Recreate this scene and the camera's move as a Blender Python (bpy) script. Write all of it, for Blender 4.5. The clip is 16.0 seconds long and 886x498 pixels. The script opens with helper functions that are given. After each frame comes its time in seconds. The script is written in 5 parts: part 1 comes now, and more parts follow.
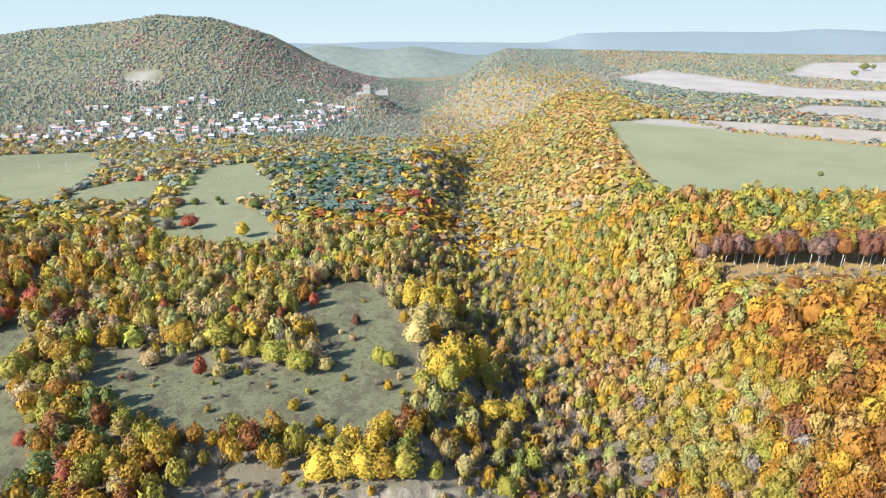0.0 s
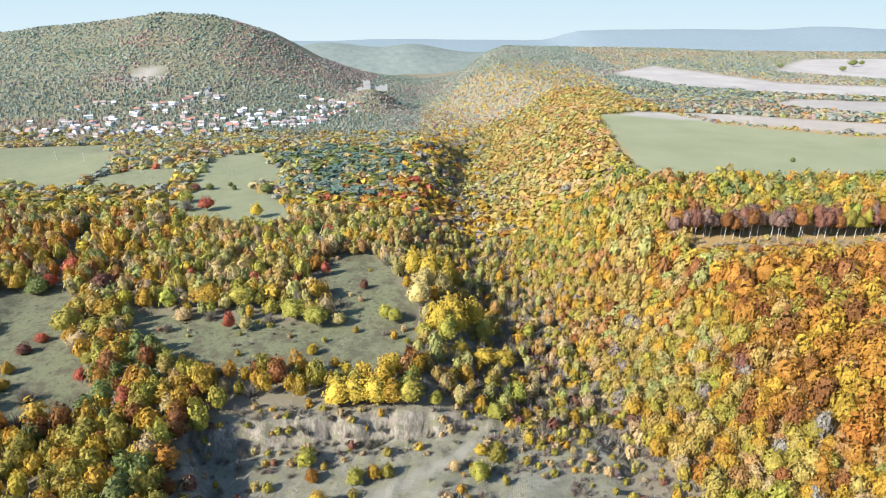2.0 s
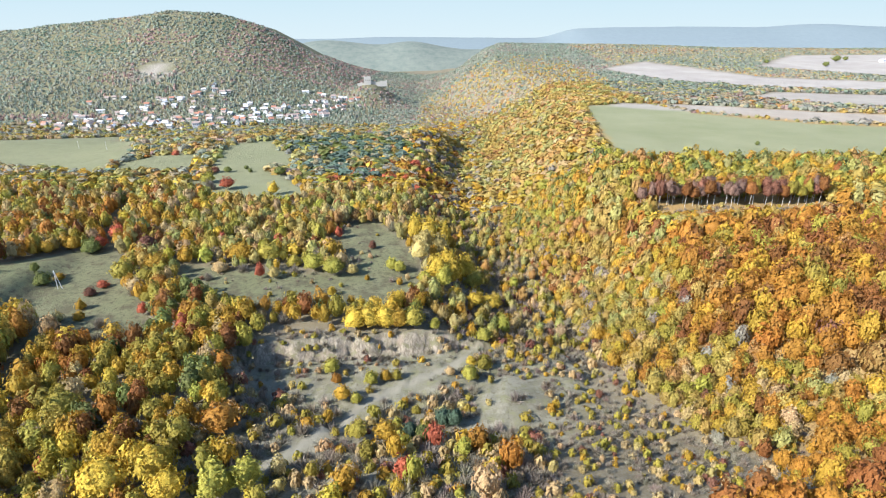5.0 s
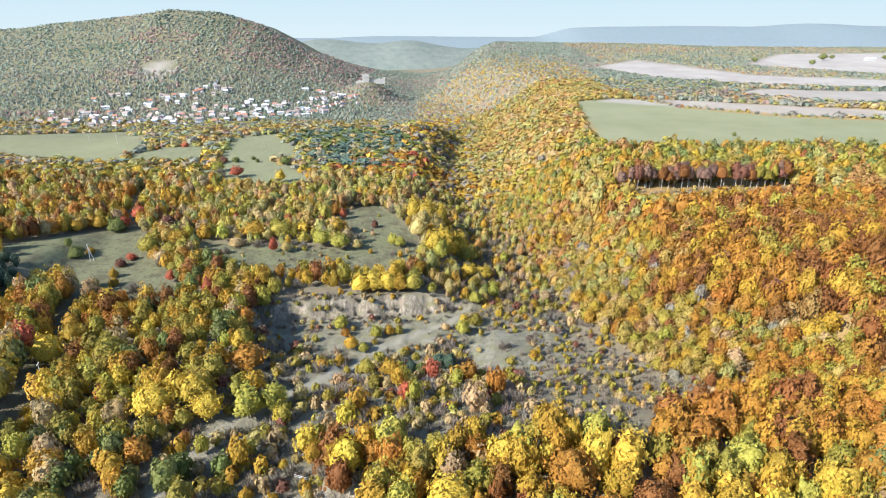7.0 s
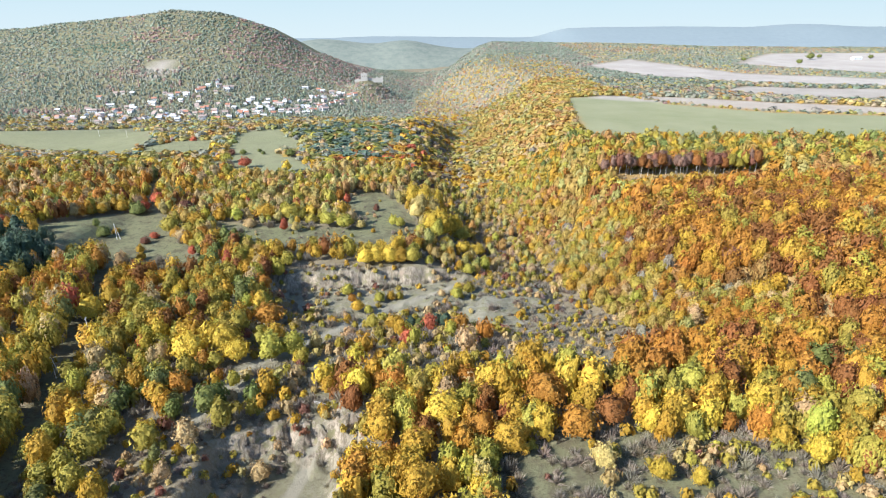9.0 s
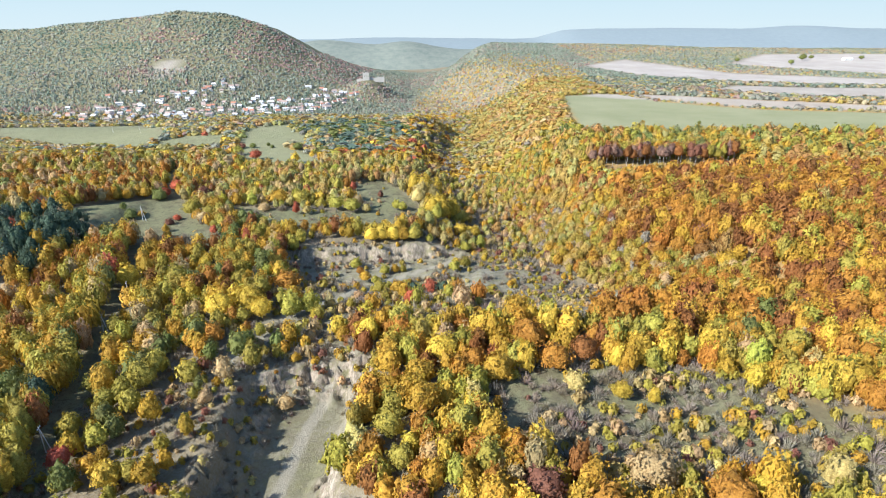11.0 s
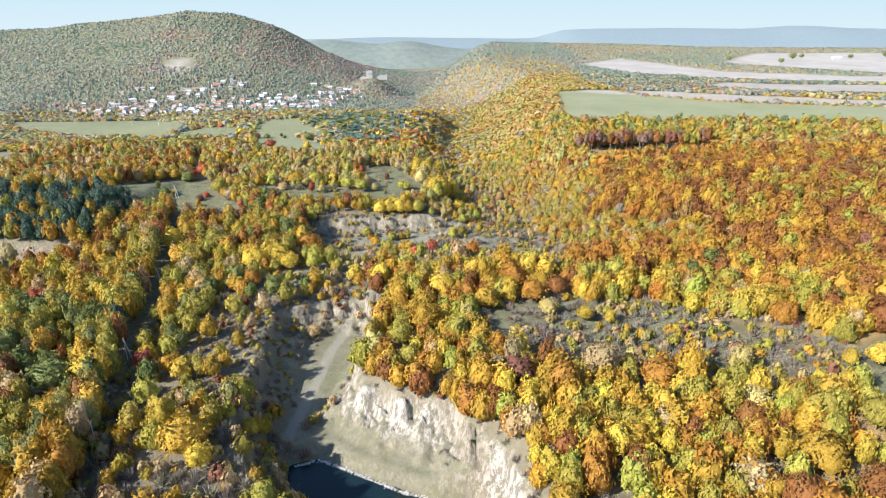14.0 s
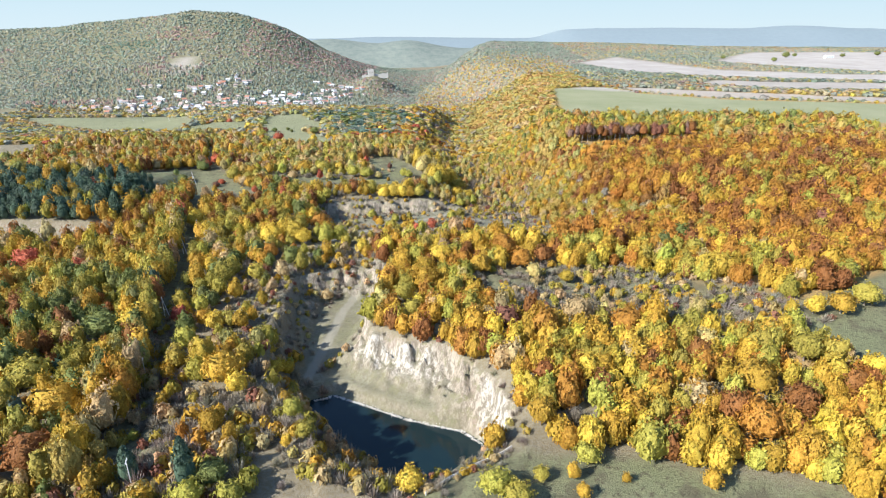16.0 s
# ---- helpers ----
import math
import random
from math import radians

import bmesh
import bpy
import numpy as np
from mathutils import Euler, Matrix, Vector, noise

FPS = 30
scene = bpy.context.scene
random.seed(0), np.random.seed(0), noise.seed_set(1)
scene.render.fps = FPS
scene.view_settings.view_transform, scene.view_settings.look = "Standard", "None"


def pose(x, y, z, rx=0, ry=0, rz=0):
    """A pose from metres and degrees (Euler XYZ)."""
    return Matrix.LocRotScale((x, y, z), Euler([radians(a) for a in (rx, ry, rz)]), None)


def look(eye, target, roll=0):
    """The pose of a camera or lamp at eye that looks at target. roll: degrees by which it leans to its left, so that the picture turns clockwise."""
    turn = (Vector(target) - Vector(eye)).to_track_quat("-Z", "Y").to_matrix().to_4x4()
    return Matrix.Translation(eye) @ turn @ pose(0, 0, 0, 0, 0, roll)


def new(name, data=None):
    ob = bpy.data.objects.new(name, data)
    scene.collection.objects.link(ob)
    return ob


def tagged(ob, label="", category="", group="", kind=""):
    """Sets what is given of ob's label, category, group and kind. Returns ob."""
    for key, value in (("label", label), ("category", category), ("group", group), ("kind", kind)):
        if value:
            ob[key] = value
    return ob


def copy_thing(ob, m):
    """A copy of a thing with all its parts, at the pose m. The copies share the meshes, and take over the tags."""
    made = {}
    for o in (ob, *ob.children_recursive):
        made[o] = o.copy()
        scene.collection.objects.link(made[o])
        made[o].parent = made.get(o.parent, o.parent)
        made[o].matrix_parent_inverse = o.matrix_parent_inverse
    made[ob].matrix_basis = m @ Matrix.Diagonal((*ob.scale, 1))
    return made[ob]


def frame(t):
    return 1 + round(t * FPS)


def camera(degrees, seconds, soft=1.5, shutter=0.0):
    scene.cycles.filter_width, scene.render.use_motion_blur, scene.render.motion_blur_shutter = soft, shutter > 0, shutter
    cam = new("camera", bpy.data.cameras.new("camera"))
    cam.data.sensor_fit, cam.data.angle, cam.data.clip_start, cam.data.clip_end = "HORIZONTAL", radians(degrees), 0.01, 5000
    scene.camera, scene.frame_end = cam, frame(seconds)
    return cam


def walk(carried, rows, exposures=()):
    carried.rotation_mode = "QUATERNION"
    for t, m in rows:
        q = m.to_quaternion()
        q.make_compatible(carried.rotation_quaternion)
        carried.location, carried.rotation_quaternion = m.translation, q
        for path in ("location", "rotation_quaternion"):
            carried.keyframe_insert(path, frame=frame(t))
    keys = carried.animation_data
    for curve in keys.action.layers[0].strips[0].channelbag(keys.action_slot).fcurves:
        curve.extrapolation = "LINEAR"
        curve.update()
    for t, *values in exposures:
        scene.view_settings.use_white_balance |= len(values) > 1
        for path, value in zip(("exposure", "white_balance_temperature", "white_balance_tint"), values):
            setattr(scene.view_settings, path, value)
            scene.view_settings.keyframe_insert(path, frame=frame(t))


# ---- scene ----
cam = camera(76.0, 16.0, soft=1.1)
METRES, EYE, TILT, LEAN, TURN = 250.0, 110.0, -20.8, 0.0, 0.0
ROWS = [
    (0.0, 0.0, 0.0, 0.0, 0.0, 0.0, -0.0),
    (0.5, 0.0002, -0.0289, -0.0119, -0.02, -0.06, 0.0),
    (1.0, -0.0001, -0.0579, -0.0244, -0.07, -0.11, -0.0),
    (1.5, -0.0001, -0.0868, -0.0367, -0.12, -0.17, 0.04),
    (2.0, 0.0003, -0.1147, -0.0491, -0.13, -0.21, 0.06),
    (2.5, 0.0003, -0.1438, -0.0612, -0.16, -0.27, 0.06),
    (3.0, 0.0007, -0.1728, -0.0733, -0.17, -0.32, 0.08),
    (3.5, 0.0007, -0.2016, -0.0856, -0.19, -0.34, 0.12),
    (4.0, 0.0009, -0.2296, -0.0977, -0.2, -0.36, 0.16),
    (6.5, 0.0018, -0.3736, -0.1589, -0.52, -0.37, 0.27),
    (7.0, 0.0019, -0.4023, -0.1713, -0.6, -0.42, 0.29),
    (7.5, 0.002, -0.4313, -0.1837, -0.67, -0.47, 0.31),
    (8.0, 0.0024, -0.4597, -0.1953, -0.75, -0.46, 0.33),
    (8.5, 0.0025, -0.4879, -0.2073, -0.82, -0.43, 0.35),
    (9.0, 0.0025, -0.5169, -0.2196, -0.88, -0.38, 0.38),
    (11.5, 0.0022, -0.6612, -0.2806, -0.87, -0.25, 0.3),
    (12.0, 0.0021, -0.6895, -0.2924, -0.85, -0.25, 0.29),
    (12.5, 0.0021, -0.7185, -0.3047, -0.85, -0.23, 0.28),
    (13.0, 0.002, -0.7476, -0.3168, -0.83, -0.22, 0.28),
    (13.5, 0.002, -0.7769, -0.3291, -0.8, -0.22, 0.25),
    (14.0, 0.002, -0.8053, -0.3409, -0.78, -0.24, 0.26),
    (14.5, 0.0021, -0.8343, -0.3533, -0.77, -0.24, 0.25),
    (15.0, 0.002, -0.8633, -0.3653, -0.78, -0.25, 0.25),
    (15.5, 0.0021, -0.8923, -0.3777, -0.79, -0.23, 0.23),
    (16.0, 0.0022, -0.9209, -0.3897, -0.78, -0.26, 0.23),
]
walk(cam, [(t, pose(0, 0, EYE, TILT, LEAN, TURN) @ pose(METRES * x, METRES * y, METRES * z, 90 + pitch, roll, yaw)) for t, x, y, z, yaw, pitch, roll in ROWS], exposures=((0, 1.09, 5880, 10), (16, 1.09, 5880, 10)))

# ---- light ----
SUN_FROM = Vector((-0.86, -0.50, 0.0)).normalized()
SUN_UP = 34.0
sun_dir = SUN_FROM * math.cos(radians(SUN_UP)) + Vector((0, 0, math.sin(radians(SUN_UP))))
world = bpy.data.worlds.new("world")
scene.world = world
world.use_nodes = True
wn = world.node_tree.nodes
sky = wn.new("ShaderNodeTexSky")
sky.sky_type, sky.sun_disc = "NISHITA", False
sky.sun_elevation = radians(SUN_UP)
sky.sun_rotation = math.atan2(SUN_FROM.x, SUN_FROM.y)
sky.altitude, sky.air_density, sky.dust_density, sky.ozone_density = 250, 1.0, 0.25, 2.0
wn["Background"].inputs["Strength"].default_value = 0.12
world.node_tree.links.new(sky.outputs[0], wn["Background"].inputs["Color"])
sun = new("sun", bpy.data.lights.new("sun", "SUN"))
sun.data.energy, sun.data.angle, sun.data.color = 4.9, radians(0.6), (1.0, 0.93, 0.82)
sun.matrix_world = look(sun_dir * 500, (0, 0, 0))

# ---- terrain, in plan metres ----
def sm(a, b, v):
    u = np.clip((np.asarray(v, float) - a) / (b - a), 0, 1)
    return u * u * (3 - 2 * u)


def mix(a, b, f):
    return a + (b - a) * f


def wave(x, y, size, seed=0.0):
    """Smooth uneven value of about -1 to 1, by crossing sines bent by one another."""
    u, v = x / size + seed * 1.7, y / size - seed * 2.3
    a = np.sin(u + 1.3 * np.sin(v * 0.7 + seed)) + np.sin(v * 1.1 + 1.1 * np.sin(u * 0.8 - seed))
    b = np.sin(0.6 * u + 0.9 * v + seed) * np.cos(1.7 * u - 1.3 * v)
    return (a + b) / 2.6


def rough(x, y, size, seed=0.0):
    return wave(x, y, size, seed) * 0.6 + wave(x, y, size * 0.43, seed + 3) * 0.3 + wave(x, y, size * 0.19, seed + 7) * 0.15


def inside(poly, x, y):
    x, y = np.asarray(x, float), np.asarray(y, float)
    hit = np.zeros(np.broadcast(x, y).shape, bool)
    for (ax, ay), (bx, by) in zip(poly, poly[1:] + poly[:1]):
        cross = (ay > y) != (by > y)
        hit ^= cross & (x < (bx - ax) * (y - ay) / ((by - ay) or 1e-9) + ax)
    return hit


def edge_dist(line, x, y, closed=False):
    d = np.full(np.broadcast(x, y).shape, 1e9)
    pairs = list(zip(line, line[1:])) + ([(line[-1], line[0])] if closed else [])
    for (ax, ay), (bx, by) in pairs:
        ux, uy = bx - ax, by - ay
        k = np.clip(((x - ax) * ux + (y - ay) * uy) / (ux * ux + uy * uy), 0, 1)
        d = np.minimum(d, np.hypot(x - ax - k * ux, y - ay - k * uy))
    return d


def within(poly, x, y):
    """Metres inside the outline (minus: outside)."""
    return np.where(inside(poly, x, y), 1, -1) * edge_dist(poly, x, y, True)


PIT = [(-63, -8), (-45, 3), (-20, 1), (-21, -30), (-27, -57), (-11, -69), (5, -76), (17, -92), (24, -108), (14, -126), (-8, -136), (-30, -126), (-50, -98), (-60, -78), (-62, -50)]
LAKE = [(-43, -80), (-36, -77), (-24, -83), (-9, -91), (9, -97), (16, -104), (12, -112), (2, -120), (-12, -119), (-22, -108), (-34, -97), (-43, -86)]
FLATS = [(-78, 112), (-40, 117), (5, 121), (40, 128), (54, 112), (50, 88), (36, 62), (10, 60), (-25, 66), (-60, 74)]
FIELD = [(136, 354), (127, 325), (160, 318), (260, 318), (420, 296), (700, 280), (760, 400), (530, 430), (373, 482), (284, 556), (264, 640), (177, 626), (156, 495)]
PASTURE = [(-220, 498), (-196, 534), (-172, 540), (-166, 501), (-131, 454), (-130, 422), (-142, 405), (-104, 349), (-85, 305), (-109, 294), (-142, 308), (-180, 312), (-196, 350), (-200, 400), (-212, 450)]
PASTURE_WEST = [(-295, 436), (-267, 462), (-228, 470), (-210, 407), (-238, 393), (-282, 396)]
PASTURE_FAR = [(-348, 426), (-430, 480), (-560, 560), (-640, 660), (-469, 780), (-420, 660), (-366, 610), (-296, 455), (-299, 400)]
MEADOW = [(-62, 227), (-58, 258), (-40, 260), (-25, 236), (-15, 208), (-9, 184), (-10, 161), (-20, 142), (-50, 144), (-82, 144), (-106, 154), (-126, 172), (-133, 193), (-99, 186), (-66, 180), (-46, 181), (-54, 209)]
SLOPE_MEADOW = [(-229, 172), (-207, 200), (-192, 224), (-172, 212), (-156, 178), (-136, 158), (-130, 142), (-112, 126), (-114, 116), (-145, 112), (-180, 138), (-205, 145)]
NEAR_MEADOW = [(2, -128), (22, -128), (60, -133), (100, -142), (115, -165), (60, -190), (-30, -190), (-12, -150)]
EAST_MEADOW = [(118, -72), (132, -62), (164, -48), (195, -28), (300, -20), (300, -140), (158, -128), (130, -106)]
HOLLOW = [(25, 54), (36, 70), (54, 70), (66, 58), (70, 40), (68, 22), (60, 12), (46, 12), (34, 18), (24, 26)]
SCRUB = [(12, -22), (40, -12), (84, -16), (126, -46), (142, -72), (114, -82), (74, -66), (40, -64), (18, -50)]
POWER_CUT = [(-215, 300), (-185, 215), (-167, 150), (-132, 35), (-113, -27), (-101, -66), (-92, -96), (-84, -130)]
OLD_SLOPE = [(-78, 66), (-82, 12), (-52, 6), (-20, 6), (12, 32), (28, 62)]
TRACK = [(-47, -70), (-43, -40), (-41, -20), (-36, 0)]
TRACK_WEST = [(-74, 0), (-69, 23), (-60, 38), (-44, 52), (-34, 66), (-29, 84), (-15, 96), (2, 107), (10, 116)]
FAR_FIELD = [(340, 1150), (470, 1280), (600, 1000), (800, 900), (1500, 860), (1500, 760), (760, 770), (520, 850), (400, 960)]
FAR_FIELD_HIGH = [(680, 1180), (900, 1450), (2000, 1500), (1900, 1100), (900, 960)]
FAR_STRIP = [(205, 622), (284, 572), (376, 502), (540, 450), (760, 418), (760, 470), (560, 505), (420, 566), (310, 626), (230, 652)]
FAR_STRIP_EAST = [(425, 735), (500, 790), (700, 740), (1300, 700), (1300, 600), (620, 590), (480, 610)]


def stream_x(y):
    return np.interp(y, [20, 60, 100, 136, 187, 259, 388, 550, 793, 950, 1088, 1250, 1600, 2200], [84, 72, 56, 49, 45, 34, 30, 37, 62, 50, 10, -60, -30, 60])


def height(x, y):
    x, y = np.asarray(x, float), np.asarray(y, float)
    und = rough(x, y, 60, 1.0)
    # western terrace, falling to the village
    west = -6.5 + 1.6 * und + 3.0 * sm(330, 520, y) - 17 * sm(-250, -430, x) * sm(300, 520, y)
    west = mix(west, -47 + und, sm(560, 860, y))
    west = mix(west, west - 4, sm(-60, -130, x) * sm(60, 0, y))
    bluff = sm(-186, -200, x) * sm(-330, -300, x)
    west = west + bluff * sm(230, 150, y) * (sm(62, 70, y + 3 * wave(x, y, 14)) * 8 - 4 * sm(160, 60, y))
    # eastern ridge and its high fields
    east = 4 + 5 * sm(20, 120, y) + 11 * sm(200, 330, y) + 8 * sm(120, 175, x) * sm(-20, 60, y) * sm(240, 170, y) + 1.5 * und
    east = east + 30 * sm(700, 1700, y) - 2 * sm(620, 800, y) - 75 * sm(1850, 2600, y)
    east = mix(east, 0.5 + 6 * sm(70, 150, x) + und, sm(30, -30, y))
    east = mix(east, -4.5 + 10 * sm(90, 170, x), sm(-95, -125, y))
    # the stream's valley between them
    d = x - stream_x(y)
    bed = np.interp(y, [20, 60, 136, 259, 388, 550, 800, 1088, 1400, 2000], [-8, -13, -20, -25, -28, -32, -40, -48, -50, -40])
    wide = np.interp(y, [60, 300, 630, 950, 1300], [84, 96, 132, 150, 200])
    z = np.where(d > 0, mix(bed, east, sm(4, wide, d + 7 * wave(x, y, 22, 2))), mix(bed, west, sm(-6, -62, d + 5 * wave(x, y, 17, 4))))
    near = np.where(x > -30, mix(west, east, sm(-70, 15, x)), west)
    z = mix(near, z, sm(12, 66, y + 6 * wave(x, y, 25, 5)))
    # the old working floor below the low scarp
    f = within(FLATS, x, y) + 1.6 * wave(x, y, 2.2, 6) + 1.2 * np.abs(wave(x, y, 0.9, 2))
    soft = mix(1.0, 3.2, sm(100, 84, y))
    z = mix(z, -14.5 + 0.7 * und + 0.5 * wave(x, y, 2.0, 1), sm(-1.5 * soft, 1.8 * soft, f))
    # spoil heaps left on it
    heap = np.exp(-(((x - 25) / 12) ** 2 + ((y - 86) / 15) ** 2) ** 1.4) * 2.4 + np.exp(-(((x - 2) / 9) ** 2 + ((y - 96) / 8) ** 2) ** 1.4) * 1.8
    z = z + (heap * (1 + 0.12 * wave(x, y, 3.0, 7)) + 0.35 * wave(x, y, 1.3, 4) * sm(2, 8, f)) * sm(-2, 6, f)
    z = z - 2.0 * sm(6, 1, edge_dist(POWER_CUT, x, y)) * sm(110, 70, y)
    # the quarry
    p = within(PIT, x, y)
    flute = x * 0.8 + y * 0.6
    ragged = 2.4 * wave(x, y, 2.6, 8) + 1.8 * np.abs(wave(flute, y * 0.25, 0.9, 9)) + 0.9 * wave(x, y, 0.6, 4)
    q = p + ragged * sm(-6, 2, p) * sm(14, 4, p)
    floor = mix(-17.5, -19.5, sm(-20, -70, y)) + 0.5 * und
    steps = mix(z + 2 * sm(-6, 0, p) * sm(-10, -60, y), floor, 0.40 * sm(-0.8, 1.4, q) + 0.22 * sm(1.8, 3.2, q) + 0.38 * sm(3.4, 12, q))
    lip = sm(-36, -26, x) * sm(-44, -56, y)
    shelf = mix(z + 1.0, floor, 0.30 * sm(-11, 1, p + 1.5 * wave(x, y, 5, 2)) + 0.32 * sm(0, 2.6, q) + 0.14 * sm(2.8, 4.6, q) + 0.24 * sm(5, 13, q))
    z = np.where(p > -12, mix(np.where(p > -7, steps, z), shelf, lip), z)
    z = z + (1.1 * wave(x, y, 1.0, 3) + 1.2 * np.abs(wave(flute, y * 0.3, 0.7, 1)) + 0.5 * wave(x, y, 0.5, 5)) * sm(-1, 2, p) * sm(13, 8, p) * sm(-62, -52, x + 0.25 * (y + 20))
    k = within(LAKE, x, y) + 0.7 * wave(x, y, 5, 3)
    z = mix(z, -23.2, sm(-5.5, -0.6, k))
    z = mix(z, -29, sm(0, 9, k))
    # the wooded mountain behind the village, the castle knoll and the far hills
    crest = np.interp(x, [-3000, -2000, -990, -795, -627, -520, -420, -312, -187, -60, 100], [20, 60, 108, 127, 150, 141, 116, 55, -4, -40, -48])
    rise = np.interp(y, [860, 950, 1050, 1150, 1350, 1500, 2100], [0, 0.07, 0.24, 0.46, 1.0, 0.95, 0])
    m = -47 + (crest + 47 + 7 * rough(x, y, 120, 3) * sm(900, 1100, y)) * rise
    z = np.where((y > 860) & (x < 100), np.maximum(z, m), z)
    z = z + 34 * np.exp(-((x + 143) / 45) ** 2 - ((y - 1165) / 60) ** 2)
    z = z + 18 * np.exp(-((x - 90) / 330) ** 2 - ((y - 1900) / 330) ** 2) + 12 * np.exp(-((x - 560) / 300) ** 2 - ((y - 1750) / 200) ** 2)
    return z


# ---- meshes and materials ----
def mesh_of(name, verts, faces, smooth=False):
    """faces: an array of triangles, or of quads."""
    verts, faces = np.asarray(verts, np.float32), np.asarray(faces, np.int32)
    n = faces.shape[1]
    me = bpy.data.meshes.new(name)
    me.vertices.add(len(verts))
    me.vertices.foreach_set("co", verts.ravel())
    me.loops.add(faces.size)
    me.loops.foreach_set("vertex_index", faces.ravel())
    me.polygons.add(len(faces))
    me.polygons.foreach_set("loop_start", np.arange(0, faces.size, n, dtype=np.int32))
    me.polygons.foreach_set("use_smooth", np.full(len(faces), smooth))
    me.update(calc_edges=True)
    return me


def part(name, me, material, parent=None, label=""):
    ob = new(name, me)
    if material and not me.materials:
        me.materials.append(material)
    if parent:
        ob.parent = parent
    if label:
        ob["label"] = label
    return ob


def from_bm(name, bm):
    me = bpy.data.meshes.new(name)
    bm.to_mesh(me)
    bm.free()
    return me


class Nodes:
    def __init__(self, name, roughness=0.9, specular=0.2):
        self.mat = bpy.data.materials.new(name)
        self.mat.use_nodes = True
        self.tree = self.mat.node_tree
        self.bsdf = self.tree.nodes["Principled BSDF"]
        self.bsdf.inputs["Roughness"].default_value = roughness
        self.bsdf.inputs["Specular IOR Level"].default_value = specular

    def add(self, kind, **inputs):
        n = self.tree.nodes.new(kind)
        for k, v in inputs.items():
            self.set(n, k.replace("_", " "), v)
        return n

    def set(self, n, key, v):
        s = n.inputs[int(key)] if key.isdigit() else n.inputs[key]
        if hasattr(v, "is_linked"):
            self.tree.links.new(v, s)
        else:
            s.default_value = v

    def noise(self, scale, detail=3.0, rough=0.6, vec=None):
        n = self.add("ShaderNodeTexNoise", Scale=scale, Detail=detail, Roughness=rough)
        self.tree.links.new(vec or self.place(), n.inputs["Vector"])
        return n.outputs["Fac"]

    def place(self):
        return self.add("ShaderNodeNewGeometry").outputs["Position"]

    def ramp(self, fac, a, b):
        n = self.add("ShaderNodeMapRange")
        self.set(n, "Value", fac)
        n.inputs["From Min"].default_value, n.inputs["From Max"].default_value = a, b
        return n.outputs["Result"]

    def math(self, op, a, b):
        n = self.tree.nodes.new("ShaderNodeMath")
        n.operation = op
        self.set(n, "0", a), self.set(n, "1", b)
        return n.outputs[0]

    def blend(self, fac, a, b, how="MIX"):
        n = self.tree.nodes.new("ShaderNodeMix")
        n.data_type, n.blend_type = "RGBA", how
        for s, v in ((n.inputs[0], fac), (n.inputs[6], a), (n.inputs[7], b)):
            if hasattr(v, "is_linked"):
                self.tree.links.new(v, s)
            else:
                s.default_value = (*v, 1) if isinstance(v, tuple) and len(v) == 3 else v
        return n.outputs[2]

    def attr(self, name, out="Fac"):
        n = self.tree.nodes.new("ShaderNodeAttribute")
        n.attribute_name = name
        return n.outputs[out]

    def shade(self, colour, bump=None, strength=0.5, distance=0.5):
        self.tree.links.new(colour, self.bsdf.inputs["Base Color"])
        if bump:
            b = self.add("ShaderNodeBump", Strength=strength, Distance=distance)
            self.tree.links.new(bump, b.inputs["Height"])
            self.tree.links.new(b.outputs[0], self.bsdf.inputs["Normal"])
        return self.mat


def vary(N, base, lo, hi, scale):
    return N.blend(1.0, base, N.blend(N.noise(scale), (lo, lo, lo), (hi, hi, hi)), "MULTIPLY")


